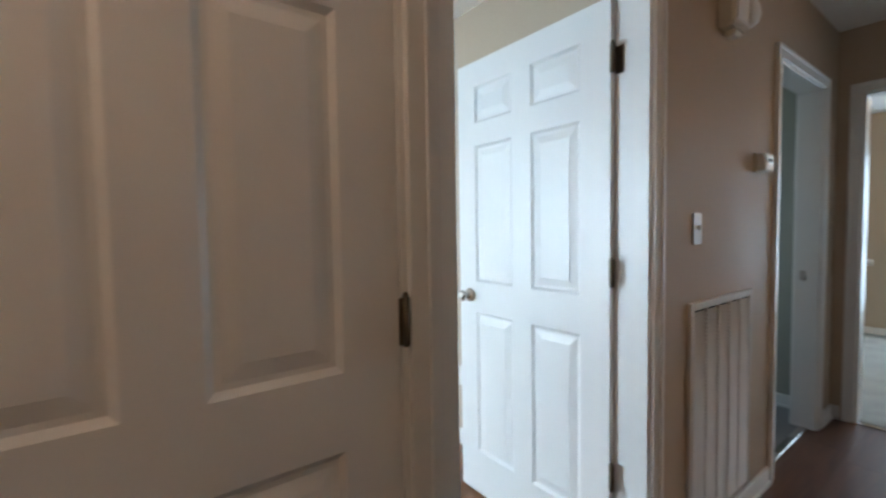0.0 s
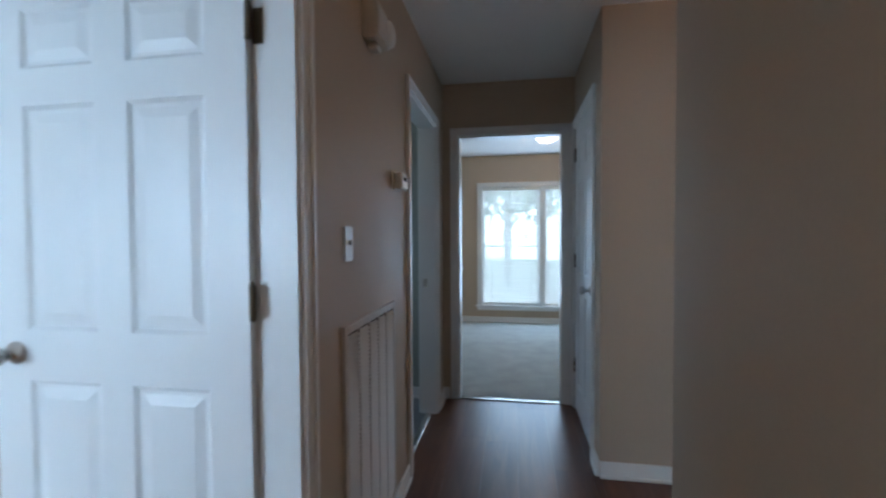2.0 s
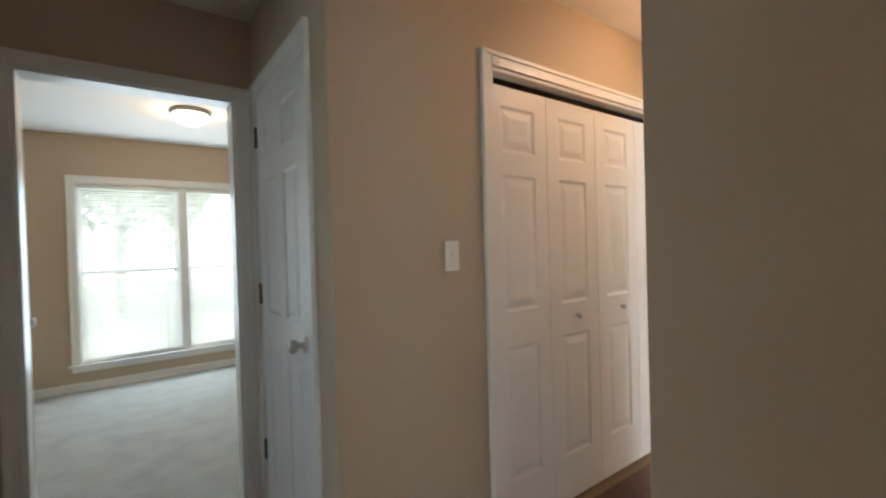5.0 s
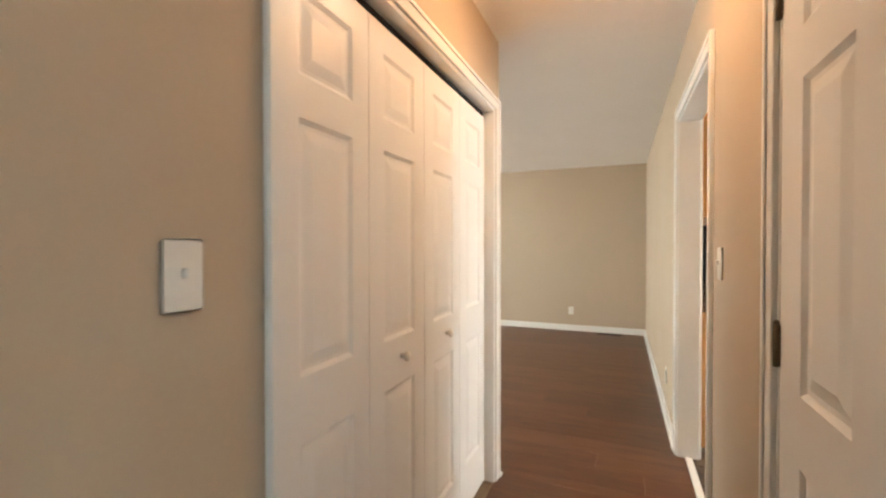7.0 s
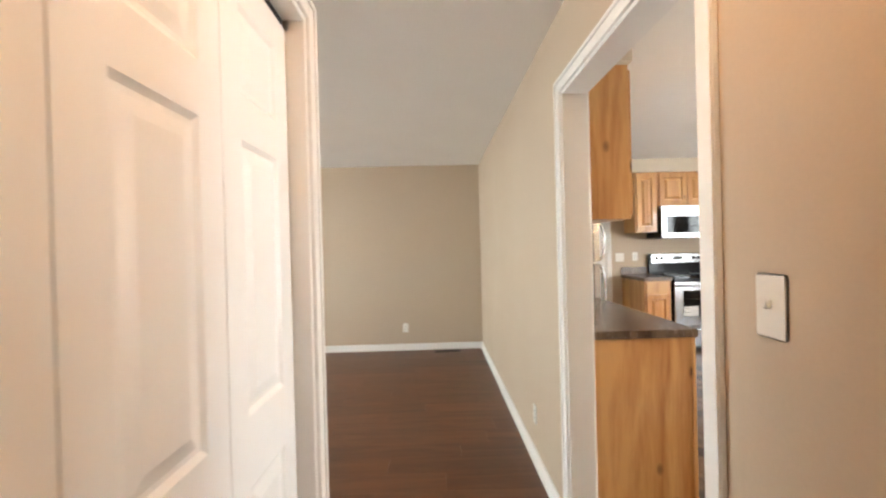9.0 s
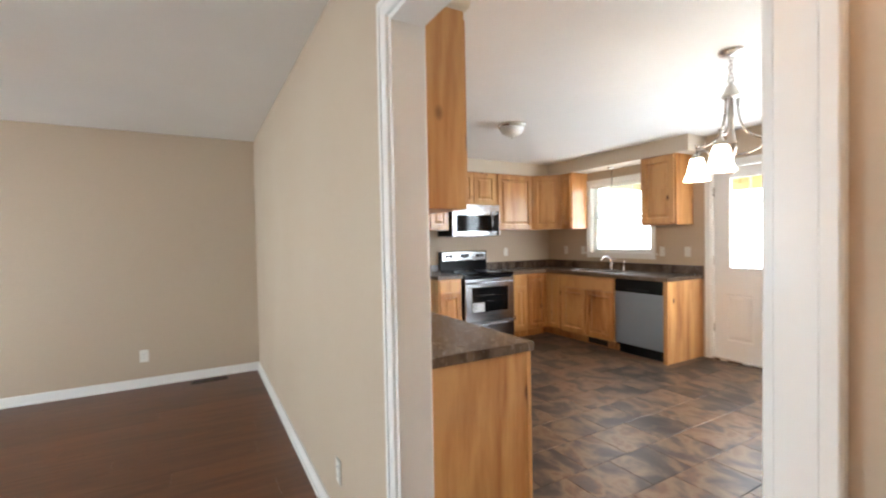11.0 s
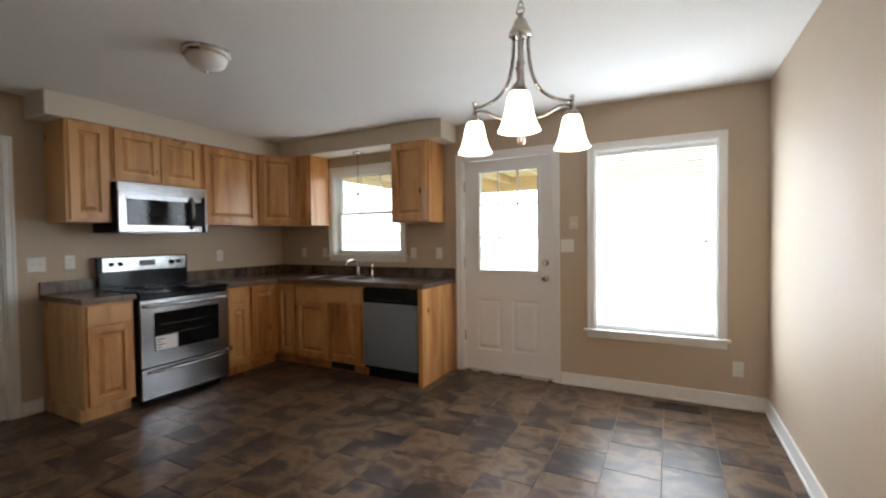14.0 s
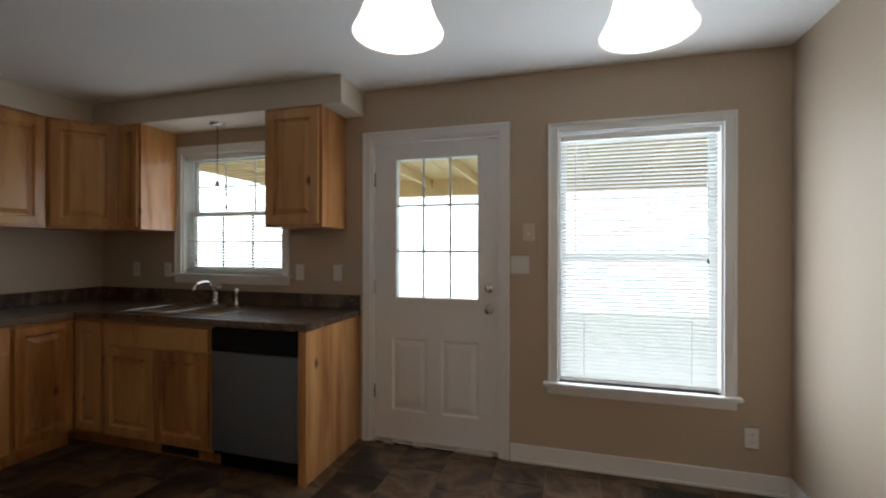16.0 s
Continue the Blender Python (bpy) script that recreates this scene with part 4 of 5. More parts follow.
UB, UT = 1.478, 2.26
EF, SF = 8.50, -1.65                 # fronts of the base cabinets
UE, US = 8.80, -1.965                # fronts of the wall cabinets
BASE = "knotty hickory base cabinet with raised-panel door"
WALLC = "knotty hickory wall cabinet with raised-panel door"
east = lambda x, y: pose(x, y, 0, 0, 0, -90)
south = lambda x, y: pose(x, y, 0, 0, 0, 180)
GB, GU = "base cabinets", "wall cabinets"
cabinet("base_cabinet", "narrow knotty hickory base cabinet beside the range", 0.335, KE - EF - 0.002, 0, 0.87, east(EF, 0.10), 1, 0.13, 0.10, GB)
cabinet("base_cabinet", "narrow knotty hickory drawer and door cabinet by the corner", 0.262, KE - EF - 0.002, 0, 0.87, east(EF, -1.028), 1, 0.13, 0.10, GB)
# corner base with two doors that meet at right angles
corner = thing("corner_base_cabinet", "knotty hickory corner base cabinet with two doors", "cabinet", None, GB)
part("body", boxes((EF, KE - 0.002, -1.65, -1.291, 0.10, 0.87), (8.245, KE - 0.002, KS + 0.002, SF, 0.10, 0.87)), HICKORY, corner)
part("toe_kick", boxes((EF + 0.07, KE - 0.002, -1.65, -1.291, 0, 0.10), (8.245, KE - 0.002, KS + 0.002, SF - 0.07, 0, 0.10)), HICKORY, corner)
d1 = part("door", leaf_mesh(0.315, 0.72, 0.019, [(0.05, 0.265, 0.05, 0.67)], both=False, lip=0.009, groove=0.009, slope=0.032, deep=0.014), HICKORY, corner, m=pose(EF - 0.0195, -1.305, 0.125, 0, 0, -90))
d2 = part("door", leaf_mesh(0.225, 0.72, 0.019, [(0.045, 0.18, 0.05, 0.67)], both=False, lip=0.009, groove=0.009, slope=0.032, deep=0.014), HICKORY, corner, m=pose(EF - 0.022, SF + 0.0195, 0.125, 0, 0, 180))
cabinet("sink_base_cabinet", "knotty hickory sink base with two doors and false drawer front", 0.895, SF - KS - 0.002, 0, 0.87, south(8.244, SF), 2, 0.14, 0.10, GB)
part_panel = thing("end_panel", "hickory end panel beside the dishwasher", "panel", None)
part("panel", boxes((6.694, 6.732, KS + 0.002, SF + 0.018, 0, 0.87), bevel=0.002), HICKORY, part_panel)
part("edge_strip", boxes((6.688, 6.738, SF + 0.018, SF + 0.024, 0, 0.87), bevel=0.001), HICKORY, part_panel)
# run on the wall shared with the living room
for x0, w, n in ((5.395, 0.69, 2), (6.087, 0.69, 2), (6.779, 0.69, 2)):
    cabinet("base_cabinet", BASE, w, KY - 1.382 - 0.002, 0, 0.87, pose(x0, 1.382, 0), n, 0.13, 0.10, GB)
    cabinet("wall_cabinet", WALLC, w, KY - 1.665 - 0.002, UB, UT, pose(x0, 1.665, 0), n, 0, 0, GU)
side_panel = thing("side_panel", "broad plain hickory panel on the end of the base cabinets", "panel", None)
part("panel", boxes((5.388, 5.394, 1.372, KY - 0.002, 0.0, 0.87), bevel=0.001), HICKORY, side_panel)
part("edge_strip", boxes((5.384, 5.394, 1.355, 1.372, 0.0, 0.87), bevel=0.001), HICKORY, side_panel)
# wall cabinets, east wall
DU = KE - UE - 0.002
cabinet("wall_cabinet", "narrow knotty hickory wall cabinet beside the microwave", 0.30, DU, UB, UT, east(UE, 0.055), 1, 0, 0, GU)
cabinet("wall_cabinet", "short hickory wall cabinet with two doors above the microwave", 0.765, DU, 1.815, UT, east(UE, -0.249), 2, 0, 0, GU)
cabinet("wall_cabinet", WALLC, 0.638, DU, UB, UT, east(UE, -1.018), 1, 0, 0, GU)
diag = thing("corner_wall_cabinet", "knotty hickory diagonal corner wall cabinet", "cabinet", None, GU)
bm = bmesh.new()
ring = [(UE, -1.66), (KE - 0.002, -1.66), (KE - 0.002, KS + 0.002), (8.515, KS + 0.002), (8.515, US)]
lo = [bm.verts.new((x, y, UB)) for x, y in ring]
hi = [bm.verts.new((x, y, UT)) for x, y in ring]
bm.faces.new(lo), bm.faces.new(hi)
for k in range(5):
    bm.faces.new((lo[k], lo[(k + 1) % 5], hi[(k + 1) % 5], hi[k]))
bmesh.ops.recalc_face_normals(bm, faces=bm.faces[:])
part("body", bm, HICKORY, diag)
dl = math.hypot(UE - 8.515, US + 1.66)
da = math.degrees(math.atan2(US + 1.66, 8.515 - UE))
part("door", leaf_mesh(dl - 0.05, UT - UB - 0.045, 0.019, [(0.055, dl - 0.105, 0.055, UT - UB - 0.1)], both=False, lip=0.009, groove=0.009, slope=0.032, deep=0.014), HICKORY, diag, m=pose(UE, -1.66, UB + 0.022, 0, 0, da) @ pose(0.025, -0.0195, 0))
cabinet("wall_cabinet", "narrow knotty hickory wall cabinet beside the sink window", 0.20, US - KS - 0.002, UB, UT, south(8.513, US), 1, 0, 0, GU)
cabinet("wall_cabinet", "knotty hickory wall cabinet between window and entrance door", 0.435, US - KS - 0.002, UB, UT, south(7.232, US), 1, 0, 0, GU)

# worktops
CT0, CT1 = 0.8705, 0.912
worktop = thing("worktop", "brown stone-look laminate worktop with backsplash round the sink corner", "worktop", None)
SX0, SX1, SYA, SYB = 7.42, 8.18, -2.165, -1.72
part("top", boxes((6.685, SX0, KS + 0.002, SF + 0.026, CT0, CT1), (SX1, EF - 0.026, KS + 0.002, SF + 0.026, CT0, CT1), (SX0, SX1, KS + 0.002, SYA, CT0, CT1), (SX0, SX1, SYB, SF + 0.026, CT0, CT1), (EF - 0.026, KE - 0.002, KS + 0.002, -1.022, CT0, CT1)), COUNTER, worktop)
part("front_roll", boxes((6.683, EF - 0.026, SF + 0.026, SF + 0.032, CT0, CT1 + 0.002), (EF - 0.032, EF - 0.026, SF + 0.032, -1.022, CT0, CT1 + 0.002), bevel=0.002), COUNTER, worktop)
part("backsplash", boxes((6.685, KE - 0.02, KS + 0.002, KS + 0.02, CT1, CT1 + 0.10), (KE - 0.02, KE - 0.002, KS + 0.002, -1.022, CT1, CT1 + 0.10), bevel=0.003), COUNTER, worktop)
worktop2 = thing("worktop", "short brown laminate worktop beside the range", "worktop", None)
part("top", boxes((EF - 0.03, KE - 0.002, -0.246, 0.115, CT0, CT1), bevel=0.003), COUNTER, worktop2)
part("backsplash", boxes((KE - 0.02, KE - 0.002, -0.246, 0.115, CT1, CT1 + 0.10), bevel=0.003), COUNTER, worktop2)
worktop3 = thing("worktop", "long brown laminate worktop along the shared wall", "worktop", None)
part("top", boxes((5.37, 7.48, 1.346, KY - 0.002, CT0, CT1), bevel=0.004, seg=2), COUNTER, worktop3)

sink = thing("kitchen_sink", "stainless double-bowl sink let into the worktop", "sink", None)
rim = 0.028
mid = (SX0 + SX1) / 2
part("rim", boxes((SX0 - 0.012, SX0 + rim, SYA - 0.012, SYB + 0.012, CT1, CT1 + 0.005), (SX1 - rim, SX1 + 0.012, SYA - 0.012, SYB + 0.012, CT1, CT1 + 0.005), (mid - 0.016, mid + 0.016, SYA - 0.012, SYB + 0.012, CT1, CT1 + 0.005), (SX0 + rim, mid - 0.016, SYA - 0.012, SYA + 0.07, CT1, CT1 + 0.005), (mid + 0.016, SX1 - rim, SYA - 0.012, SYA + 0.07, CT1, CT1 + 0.005), (SX0 + rim, mid - 0.016, SYB - rim, SYB + 0.012, CT1, CT1 + 0.005), (mid + 0.016, SX1 - rim, SYB - rim, SYB + 0.012, CT1, CT1 + 0.005), bevel=0.002), STEEL, sink)
for a, b in ((SX0 + rim, mid - 0.016), (mid + 0.016, SX1 - rim)):
    y0, y1, zb = SYA + 0.07, SYB - rim, CT1 - 0.17
    part("bowl", boxes((a - 0.002, a, y0, y1, zb, CT1), (b, b + 0.002, y0, y1, zb, CT1), (a, b, y0 - 0.002, y0, zb, CT1), (a, b, y1, y1 + 0.002, zb, CT1), (a, b, y0, y1, zb - 0.002, zb)), STEEL, sink)
    part("drain", lathe([(0.001, zb + 0.001), (0.04, zb + 0.001), (0.042, zb + 0.004), (0.001, zb + 0.002)], 20, ((a + b) / 2, (y0 + y1) / 2, 0)), CHROME, sink)
tap = thing("kitchen_faucet", "chrome kitchen faucet with a low curved spout", "faucet", pose(mid, SYA + 0.03, CT1 + 0.005))
part("deck_plate", boxes((-0.12, 0.12, -0.025, 0.025, 0, 0.012), bevel=0.005, seg=2), CHROME, tap)
part("column", lathe([(0.001, 0.01), (0.024, 0.01), (0.022, 0.05), (0.016, 0.06), (0.015, 0.10), (0.001, 0.105)], 18), CHROME, tap)
part("spout", tube(bend((0, 0, 0.09), (0, 0.0, 0.20), (0, 0.17, 0.20), (0, 0.20, 0.125), n=16), 0.011, 10), CHROME, tap)
part("lever", tube([(0, 0, 0.10), (-0.02, 0.0, 0.13), (-0.06, 0.01, 0.14)], 0.006, 8), CHROME, tap)
spr = part("side_sprayer", lathe([(0.001, 0), (0.02, 0), (0.018, 0.02), (0.012, 0.03), (0.013, 0.08), (0.019, 0.11), (0.014, 0.125), (0.001, 0.127)], 14, (-0.19, 0, 0)), CHROME, tap)

# dishwasher
dw = thing("dishwasher", "stainless dishwasher with a black control strip", "dishwasher", south(7.343, SF))
part("body", boxes((0.002, 0.606, 0.0, 0.58, 0.10, 0.865)), BLACK, dw)
part("door", boxes((0.004, 0.604, -0.026, 0.0, 0.125, 0.72), bevel=0.006, seg=2), DARKSTEEL, dw, "brushed stainless door")
part("control_strip", boxes((0.004, 0.604, -0.03, 0.0, 0.724, 0.862), bevel=0.006, seg=2), BLACK, dw, "black control strip")
part("handle_recess", boxes((0.16, 0.45, -0.032, -0.029, 0.74, 0.765), bevel=0.002), BLACKTEX, dw)
part("toe_kick", boxes((0.004, 0.604, 0.05, 0.06, 0.0, 0.10)), BLACK, dw)
register_toe = thing("toe_kick_register", "dark floor-level vent under the sink cabinet", "vent", south(7.82, SF - 0.066))
part("frame", boxes((0, 0.30, -0.006, 0.0, 0.012, 0.09), bevel=0.002), VENT, register_toe)
for k in range(5):
    part("bar", boxes((0.012, 0.288, -0.009, -0.006, 0.022 + k * 0.013, 0.028 + k * 0.013)), DARK, register_toe)

# range
rg = thing("range", "stainless electric range with a black glass top", "range", east(EF - 0.02, -0.254))
RWD, RD = 0.762, KE - EF + 0.02 - 0.012
part("body", boxes((0, RWD, 0.0, RD, 0.03, 0.895), bevel=0.003), BLACK, rg, "black enamel body")
for x, y in ((0.05, 0.06), (RWD - 0.05, 0.06), (0.05, RD - 0.06), (RWD - 0.05, RD - 0.06)):
    part("foot", lathe([(0.02, 0), (0.02, 0.03)], 10, (x, y, 0)), BLACK, rg)
part("cooktop", boxes((-0.004, RWD + 0.004, -0.03, RD - 0.06, 0.895, 0.918), bevel=0.005, seg=2), BLACKGLASS, rg, "black glass cooktop")
for x, y, r in ((0.19, 0.15, 0.10), (0.57, 0.15, 0.085), (0.19, 0.41, 0.08), (0.57, 0.41, 0.10)):
    part("burner_ring", lathe([(r - 0.004, 0.9183), (r, 0.9186), (r + 0.003, 0.9183)], 36, (x, y, 0)), DARKSTEEL, rg)
part("backguard", boxes((0.0, RWD, RD - 0.06, RD, 0.918, 1.19), bevel=0.006, seg=2), BLACK, rg)
cp = part("control_panel", boxes((0.02, RWD - 0.02, RD - 0.072, RD - 0.058, 1.06, 1.183), bevel=0.004), STEEL, rg, "stainless control panel")
part("clock_display", boxes((0.31, 0.45, RD - 0.0745, RD - 0.072, 1.10, 1.155), bevel=0.001), SCREEN, cp)
for x in (0.09, 0.16, 0.60, 0.67):
    part("control_knob", lathe([(0.001, 0), (0.021, 0), (0.019, -0.016), (0.016, -0.022), (0.001, -0.022)], 18, (x, RD - 0.072, 1.125), "y"), BLACK, cp)
od = part("oven_door", boxes((0.004, 0.10, -0.035, 0.0, 0.315, 0.85), (RWD - 0.10, RWD - 0.004, -0.035, 0.0, 0.315, 0.85), (0.10, RWD - 0.10, -0.035, 0.0, 0.315, 0.43), (0.10, RWD - 0.10, -0.035, 0.0, 0.745, 0.85)), STEEL, rg, "stainless oven door")
part("oven_window", boxes((0.10, RWD - 0.10, -0.031, -0.004, 0.43, 0.745)), BLACKGLASS, od, "dark oven glass")
for z in (0.56, 0.64):
    part("oven_rack", tube([(0.14, -0.0325, z), (RWD - 0.14, -0.0325, z)], 0.0016, 5), STEEL, od)
part("energy_label", boxes((0.11, 0.285, -0.0365, -0.0355, 0.435, 0.55)), LABEL, od, "white paper energy label")
for k in range(4):
    part("label_print", boxes((0.12, 0.15 + 0.03 * (k % 2), -0.0372, -0.0366, 0.455 + k * 0.022, 0.462 + k * 0.022)), SCREEN, od)
part("oven_handle", tube([(0.04, -0.035, 0.80), (0.04, -0.075, 0.805), (0.06, -0.08, 0.805), (RWD - 0.06, -0.08, 0.805), (RWD - 0.04, -0.075, 0.805), (RWD - 0.04, -0.035, 0.80)], 0.012, 10), STEEL, od)
part("vent_strip", boxes((0.004, RWD - 0.004, -0.03, 0.0, 0.855, 0.893), bevel=0.002), BLACK, rg)
dr = part("drawer", boxes((0.004, RWD - 0.004, -0.034, 0.0, 0.055, 0.305), bevel=0.004), STEEL, rg, "stainless storage drawer")
part("drawer_handle", tube(bend((0.05, -0.034, 0.27), (0.06, -0.075, 0.272), (RWD - 0.06, -0.075, 0.272), (RWD - 0.05, -0.034, 0.27), n=16), 0.010, 8), STEEL, dr)

# microwave
mw = thing("microwave", "stainless over-the-range microwave under the wall cabinets", "microwave", pose(UE - 0.06, -0.252, 1.385, 0, 0, -90))
MD = KE - UE + 0.06 - 0.004
part("body", boxes((0, 0.76, 0.0, MD, 0.015, 0.428)), BLACK, mw, "black case")
part("vent_panel", boxes((0.002, 0.758, -0.022, 0.0, 0.345, 0.428), bevel=0.006, seg=2), STEEL, mw)
part("front_frame", boxes((0.002, 0.06, -0.03, 0.0, 0.02, 0.343), (0.06, 0.70, -0.03, 0.0, 0.02, 0.075), (0.06, 0.70, -0.03, 0.0, 0.29, 0.343), (0.735, 0.758, -0.03, 0.0, 0.02, 0.343), bevel=0.003), STEEL, mw, "stainless door frame")
part("door_window", boxes((0.06, 0.60, -0.027, -0.002, 0.075, 0.29)), BLACKGLASS, mw, "dark door glass")
part("keypad", boxes((0.60, 0.735, -0.028, -0.002, 0.075, 0.343)), BLACK, mw, "black keypad")
part("handle", tube([(0.60, -0.03, 0.05), (0.60, -0.062, 0.07), (0.60, -0.066, 0.18), (0.60, -0.062, 0.30), (0.60, -0.03, 0.325)], 0.013, 10), STEEL, mw)
part("grease_filter", boxes((0.08, 0.68, 0.03, 0.30, 0.008, 0.015)), DARKSTEEL, mw)

# refrigerator
fr = thing("refrigerator", "tall refrigerator with black sides and stainless doors", "refrigerator", pose(7.50, 1.10, 0))
part("case", boxes((0, 0.74, 0.0, KY - 1.10 - 0.03, 0.03, 1.65), bevel=0.006, seg=2), BLACKTEX, fr, "black textured case")
part("base_grille", boxes((0.01, 0.73, -0.02, 0.0, 0.02, 0.09)), BLACK, fr)
for lo, hi, h0, h1 in ((0.10, 1.155, 0.66, 1.14), (1.165, 1.655, 1.18, 1.56)):
    fd = part("fridge_door", boxes((0.0, 0.74, -0.085, -0.006, lo, hi), bevel=0.014, seg=3), STEEL, fr, "stainless door")
    part("handle", tube(bend((0.05, -0.085, h0), (0.05, -0.165, h0 + 0.03), (0.05, -0.165, h1 - 0.03), (0.05, -0.085, h1), n=14), 0.014, 8), STEEL, fd)
part("hinge_cover", boxes((0.64, 0.74, -0.075, 0.03, 1.655, 1.67), bevel=0.003), BLACK, fr)
part("door_hinge", boxes((-0.012, 0.05, -0.075, -0.02, 1.156, 1.164)), PLASTIC, fr)


# ---- outdoors ----
solid("ground", boxes((-400, 400, -400, 400, -0.5, -0.42)), GRASS, "mown lawn round the house", "ground")
# added glowing panels whiten the outdoors and backlight the blinds
solid("backdrop_south", boxes((-40, 60, -12.1, -12, -0.42, 16)), glow("glowing_panel_south", (0.88, 0.98, 1.0), 7.0), "glowing panel standing in for the bright sky to the south", "backdrop")
solid("backdrop_north", boxes((-40, 60, 32, 32.1, -0.42, 16)), glow("glowing_panel_north", (0.82, 0.95, 1.0), 7.0), "glowing panel standing in for the bright sky to the north", "backdrop")
porch = thing("porch", "covered back porch with pine board ceiling", "porch", None)
part("slab", boxes((3.4, 9.6, -5.6, KS - 0.142, -0.42, -0.06), bevel=0.01), CONCRETE, porch)
for k in range(22):
    x = 3.4 + k * 0.285
    part("ceiling_board", boxes((x, x + 0.28, -5.7, KS - 0.145, 2.36, 2.385)), PORCHWOOD, porch)
for k in range(9):
    x = 3.6 + k * 0.72
    part("rafter", boxes((x, x + 0.045, -5.7, KS - 0.145, 2.24, 2.36)), PORCHWOOD, porch)
part("beam", boxes((3.4, 9.6, -5.72, -5.6, 2.12, 2.36)), PORCHWOOD, porch)
for x in (3.5, 8.6, 9.5):
    part("post", boxes((x - 0.045, x + 0.045, -5.7, -5.61, -0.06, 2.12), bevel=0.005), PORCHWOOD, porch)
part("roof", boxes((3.2, 9.8, -5.9, KS - 0.145, 2.385, 2.42)), SIDING, porch)


def tree(x, y, h, seed):
    rnd = random.Random(seed)
    t = thing("tree", "leafy green yard tree", "tree", pose(x, y, -0.42), "yard trees")
    bm = bmesh.new()
    trunk = [(0, 0, 0), (rnd.uniform(-0.1, 0.1), 0, h * 0.25), (rnd.uniform(-0.2, 0.2), 0.1, h * 0.55)]
    tube(trunk, 0.14, 8, bm)
    tips = []
    for k in range(9):
        a, z = rnd.uniform(0, 6.28), h * rnd.uniform(0.28, 0.52)
        tip = Vector((math.cos(a) * h * rnd.uniform(0.15, 0.3), math.sin(a) * h * rnd.uniform(0.15, 0.3), z + h * rnd.uniform(0.15, 0.4)))
        tube([(0, 0, z), tip * 0.6 + Vector((0, 0, z * 0.35)), tip], 0.045, 6, bm)
        tips.append(tip)
    part("trunk", bm, BARK, t)
    vs, fs = [], []
    for _ in range(5000):
        c = rnd.choice(tips) + Vector([rnd.gauss(0, h * 0.085) for _ in range(3)])
        d, s = Vector([rnd.gauss(0, 1) for _ in range(3)]).normalized(), rnd.uniform(0.09, 0.2)
        e = d.orthogonal().normalized()
        f = d.cross(e)
        i = len(vs)
        vs += [c - e * s, c + f * s * 0.5, c + e * s, c - f * s * 0.5]
        fs.append((i, i + 1, i + 2, i + 3))
    me = bpy.data.meshes.new("crown")
    me.from_pydata([tuple(v) for v in vs], [], fs)
    me.materials.append(LEAF)
    c = new("crown", me)
    c.parent = t


for i, (x, y, h) in enumerate(((-2, 17, 8), (9.5, 24, 9), (7.2, 18, 7), (1.6, 15.5, 6))):
    tree(x, y, h, i)

# ---- floors: boards, tiles, carpet ----
solid("carpet_floor", boxes((0.45, 3.95, EY + 0.03, 7.05, -0.005, 0.012)), CARPET, "grey cut-pile bedroom carpet", "floor")
solid("bath_floor", boxes((-1.2, LX - 0.055, 1.96, 3.99, -0.005, 0.002)), BATHFLOOR, "grey vinyl bathroom floor", "floor")


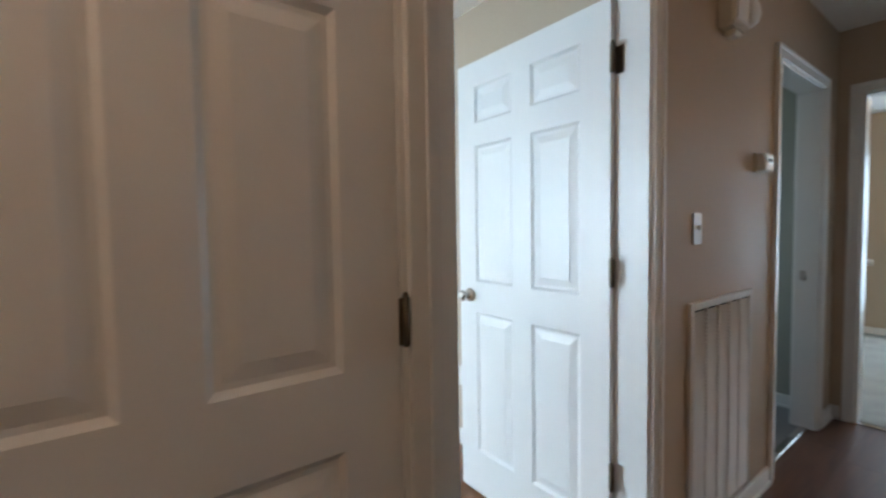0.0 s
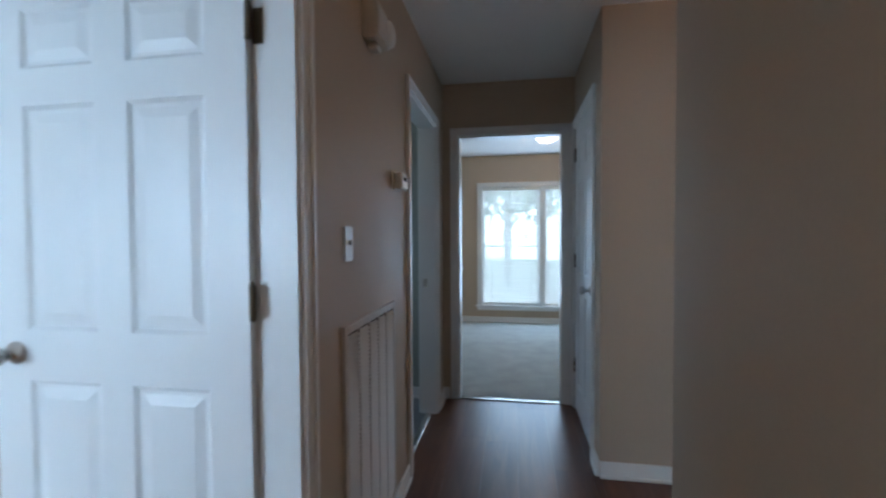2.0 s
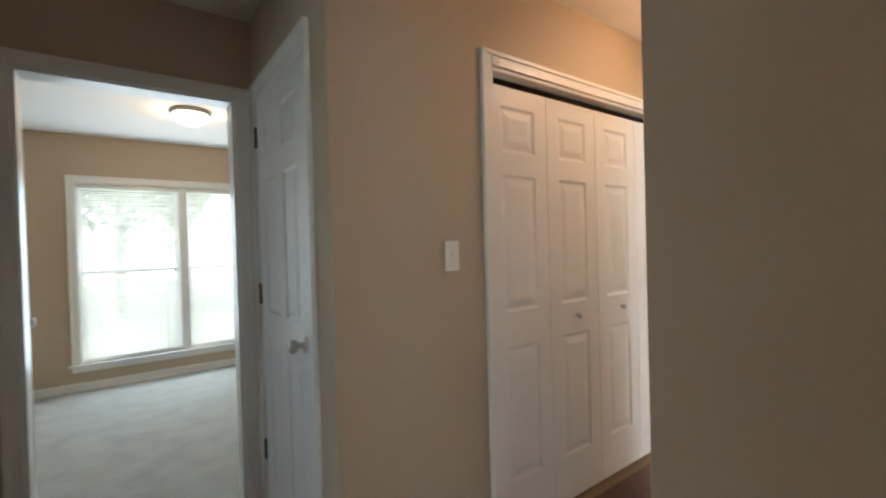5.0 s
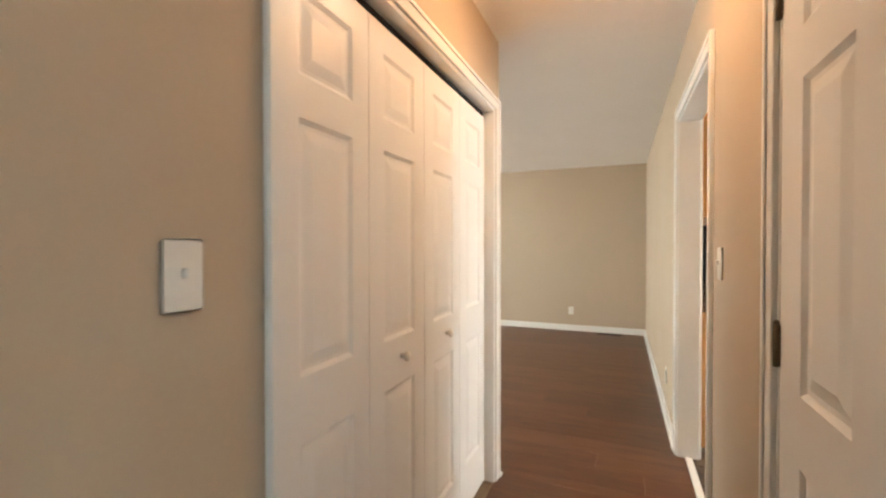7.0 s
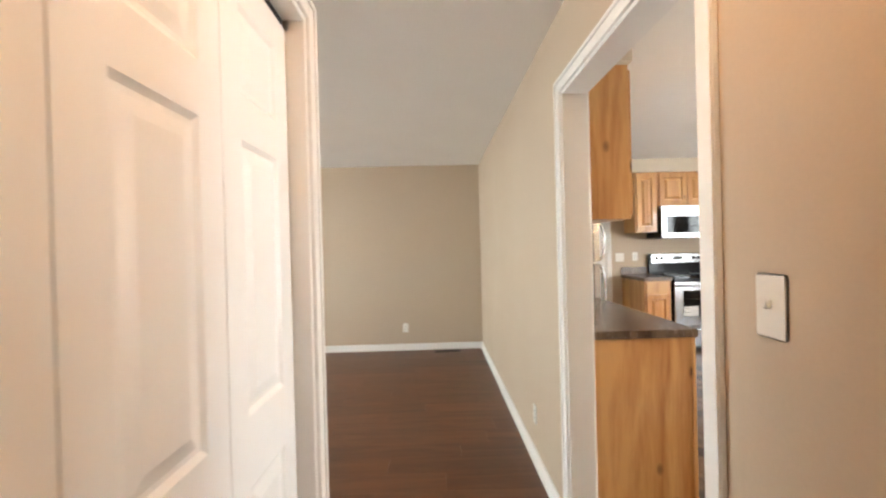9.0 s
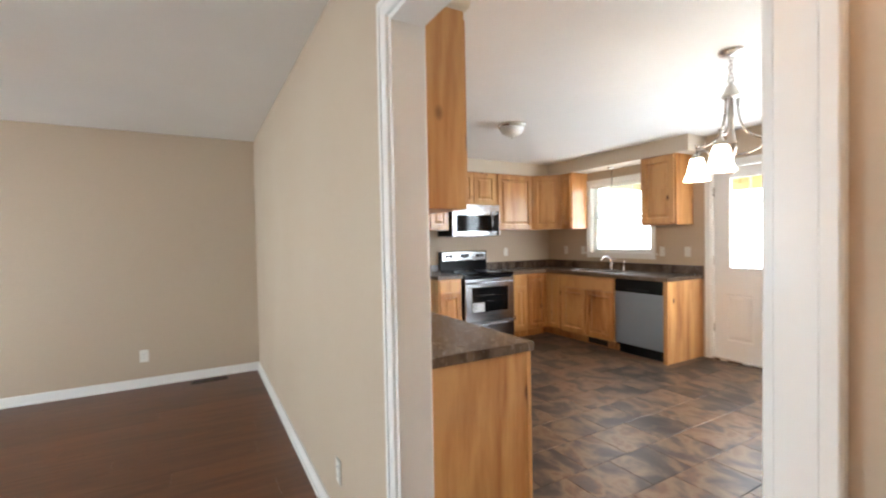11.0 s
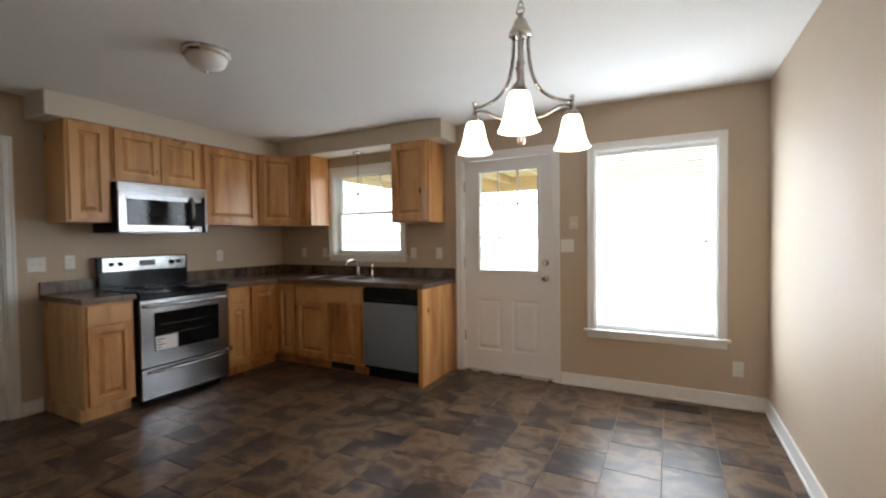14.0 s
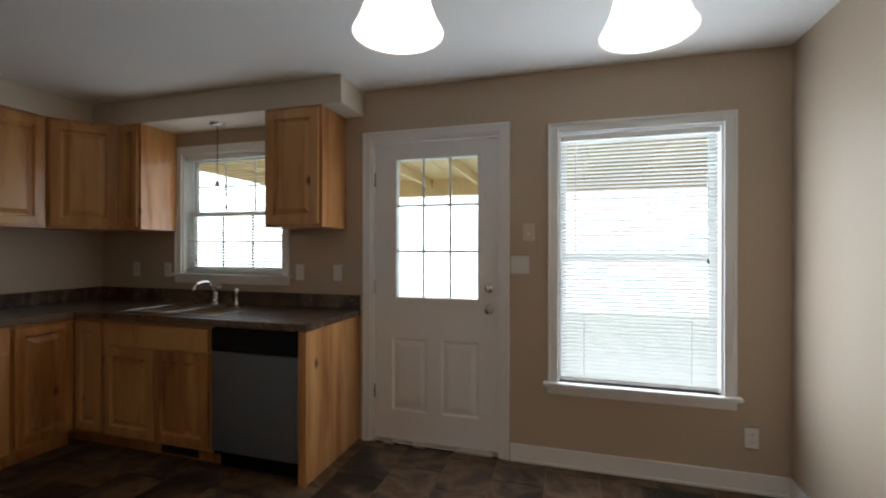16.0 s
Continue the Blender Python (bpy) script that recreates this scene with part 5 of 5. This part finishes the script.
def lay(floor, name, x0, x1, y0, y1, w, h, gap, material, stagger, ox=0.0, oy=0.0, top=0.0, e=0.0012):
    """Boards or tiles w by h over a rectangle, cut at its edges; alike pieces share a mesh."""
    cache = {}
    i = math.floor((x0 - ox) / w)
    while ox + i * w < x1 - 1e-6:
        shift = oy + stagger(i)
        j = math.floor((y0 - shift) / h)
        while shift + j * h < y1 - 1e-6:
            a, b = max(ox + i * w, x0) + gap / 2, min(ox + (i + 1) * w, x1) - gap / 2
            c, d = max(shift + j * h, y0) + gap / 2, min(shift + (j + 1) * h, y1) - gap / 2
            j += 1
            if b - a < 0.01 or d - c < 0.01:
                continue
            key = (round(b - a, 4), round(d - c, 4))
            if key not in cache:
                bm = bmesh.new()
                u, v = key[0] / 2, key[1] / 2
                lo = [bm.verts.new(p) for p in ((-u, -v, -0.006), (u, -v, -0.006), (u, v, -0.006), (-u, v, -0.006))]
                mi = [bm.verts.new(p) for p in ((-u, -v, -e), (u, -v, -e), (u, v, -e), (-u, v, -e))]
                hi = [bm.verts.new(p) for p in ((-u + e, -v + e, 0), (u - e, -v + e, 0), (u - e, v - e, 0), (-u + e, v - e, 0))]
                for r, s in ((lo, mi), (mi, hi)):
                    for k in range(4):
                        bm.faces.new((r[k], r[(k + 1) % 4], s[(k + 1) % 4], s[k]))
                bm.faces.new(hi)
                cache[key] = mesh_of(bm, name, material)
            ob = new(name, cache[key])
            ob.parent = floor
            ob.location = ((a + b) / 2, (c + d) / 2, top)
        i += 1


wood = thing("floor_boards", "red-brown laminate floor boards", "floor", None, kind="structure")
random.seed(4)
steps = [random.uniform(0, 1.2) for _ in range(200)]
for rect in ((LX - 0.03, RXS, -0.9, EY), (RXS, PE, KY + 0.06, CY), (PE, LRE, KY + 0.06, LRN)):
    lay(wood, "board", *rect, 0.192, 1.21, 0.0005, PLANK, lambda i: steps[i % 200], 0.05, 0.0, e=0.0004)
side = thing("floor_side_bedroom", "orange-brown laminate floor boards", "floor", None, kind="structure")
lay(side, "board", -2.4, LX - 0.03, -1.6, 1.95, 0.192, 1.21, 0.0005, ORANGEPLANK, lambda i: steps[(i * 7) % 200], e=0.0004)
kfloor = thing("floor_kitchen", "brown slate-look vinyl floor tiles", "floor", None, kind="structure")
lay(kfloor, "tile", KW, KE + 0.6, KS, KY + 0.06, 0.30, 0.355, 0.004, TILE, lambda i: 0.1775 * (i % 2), 5.71, -0.41)
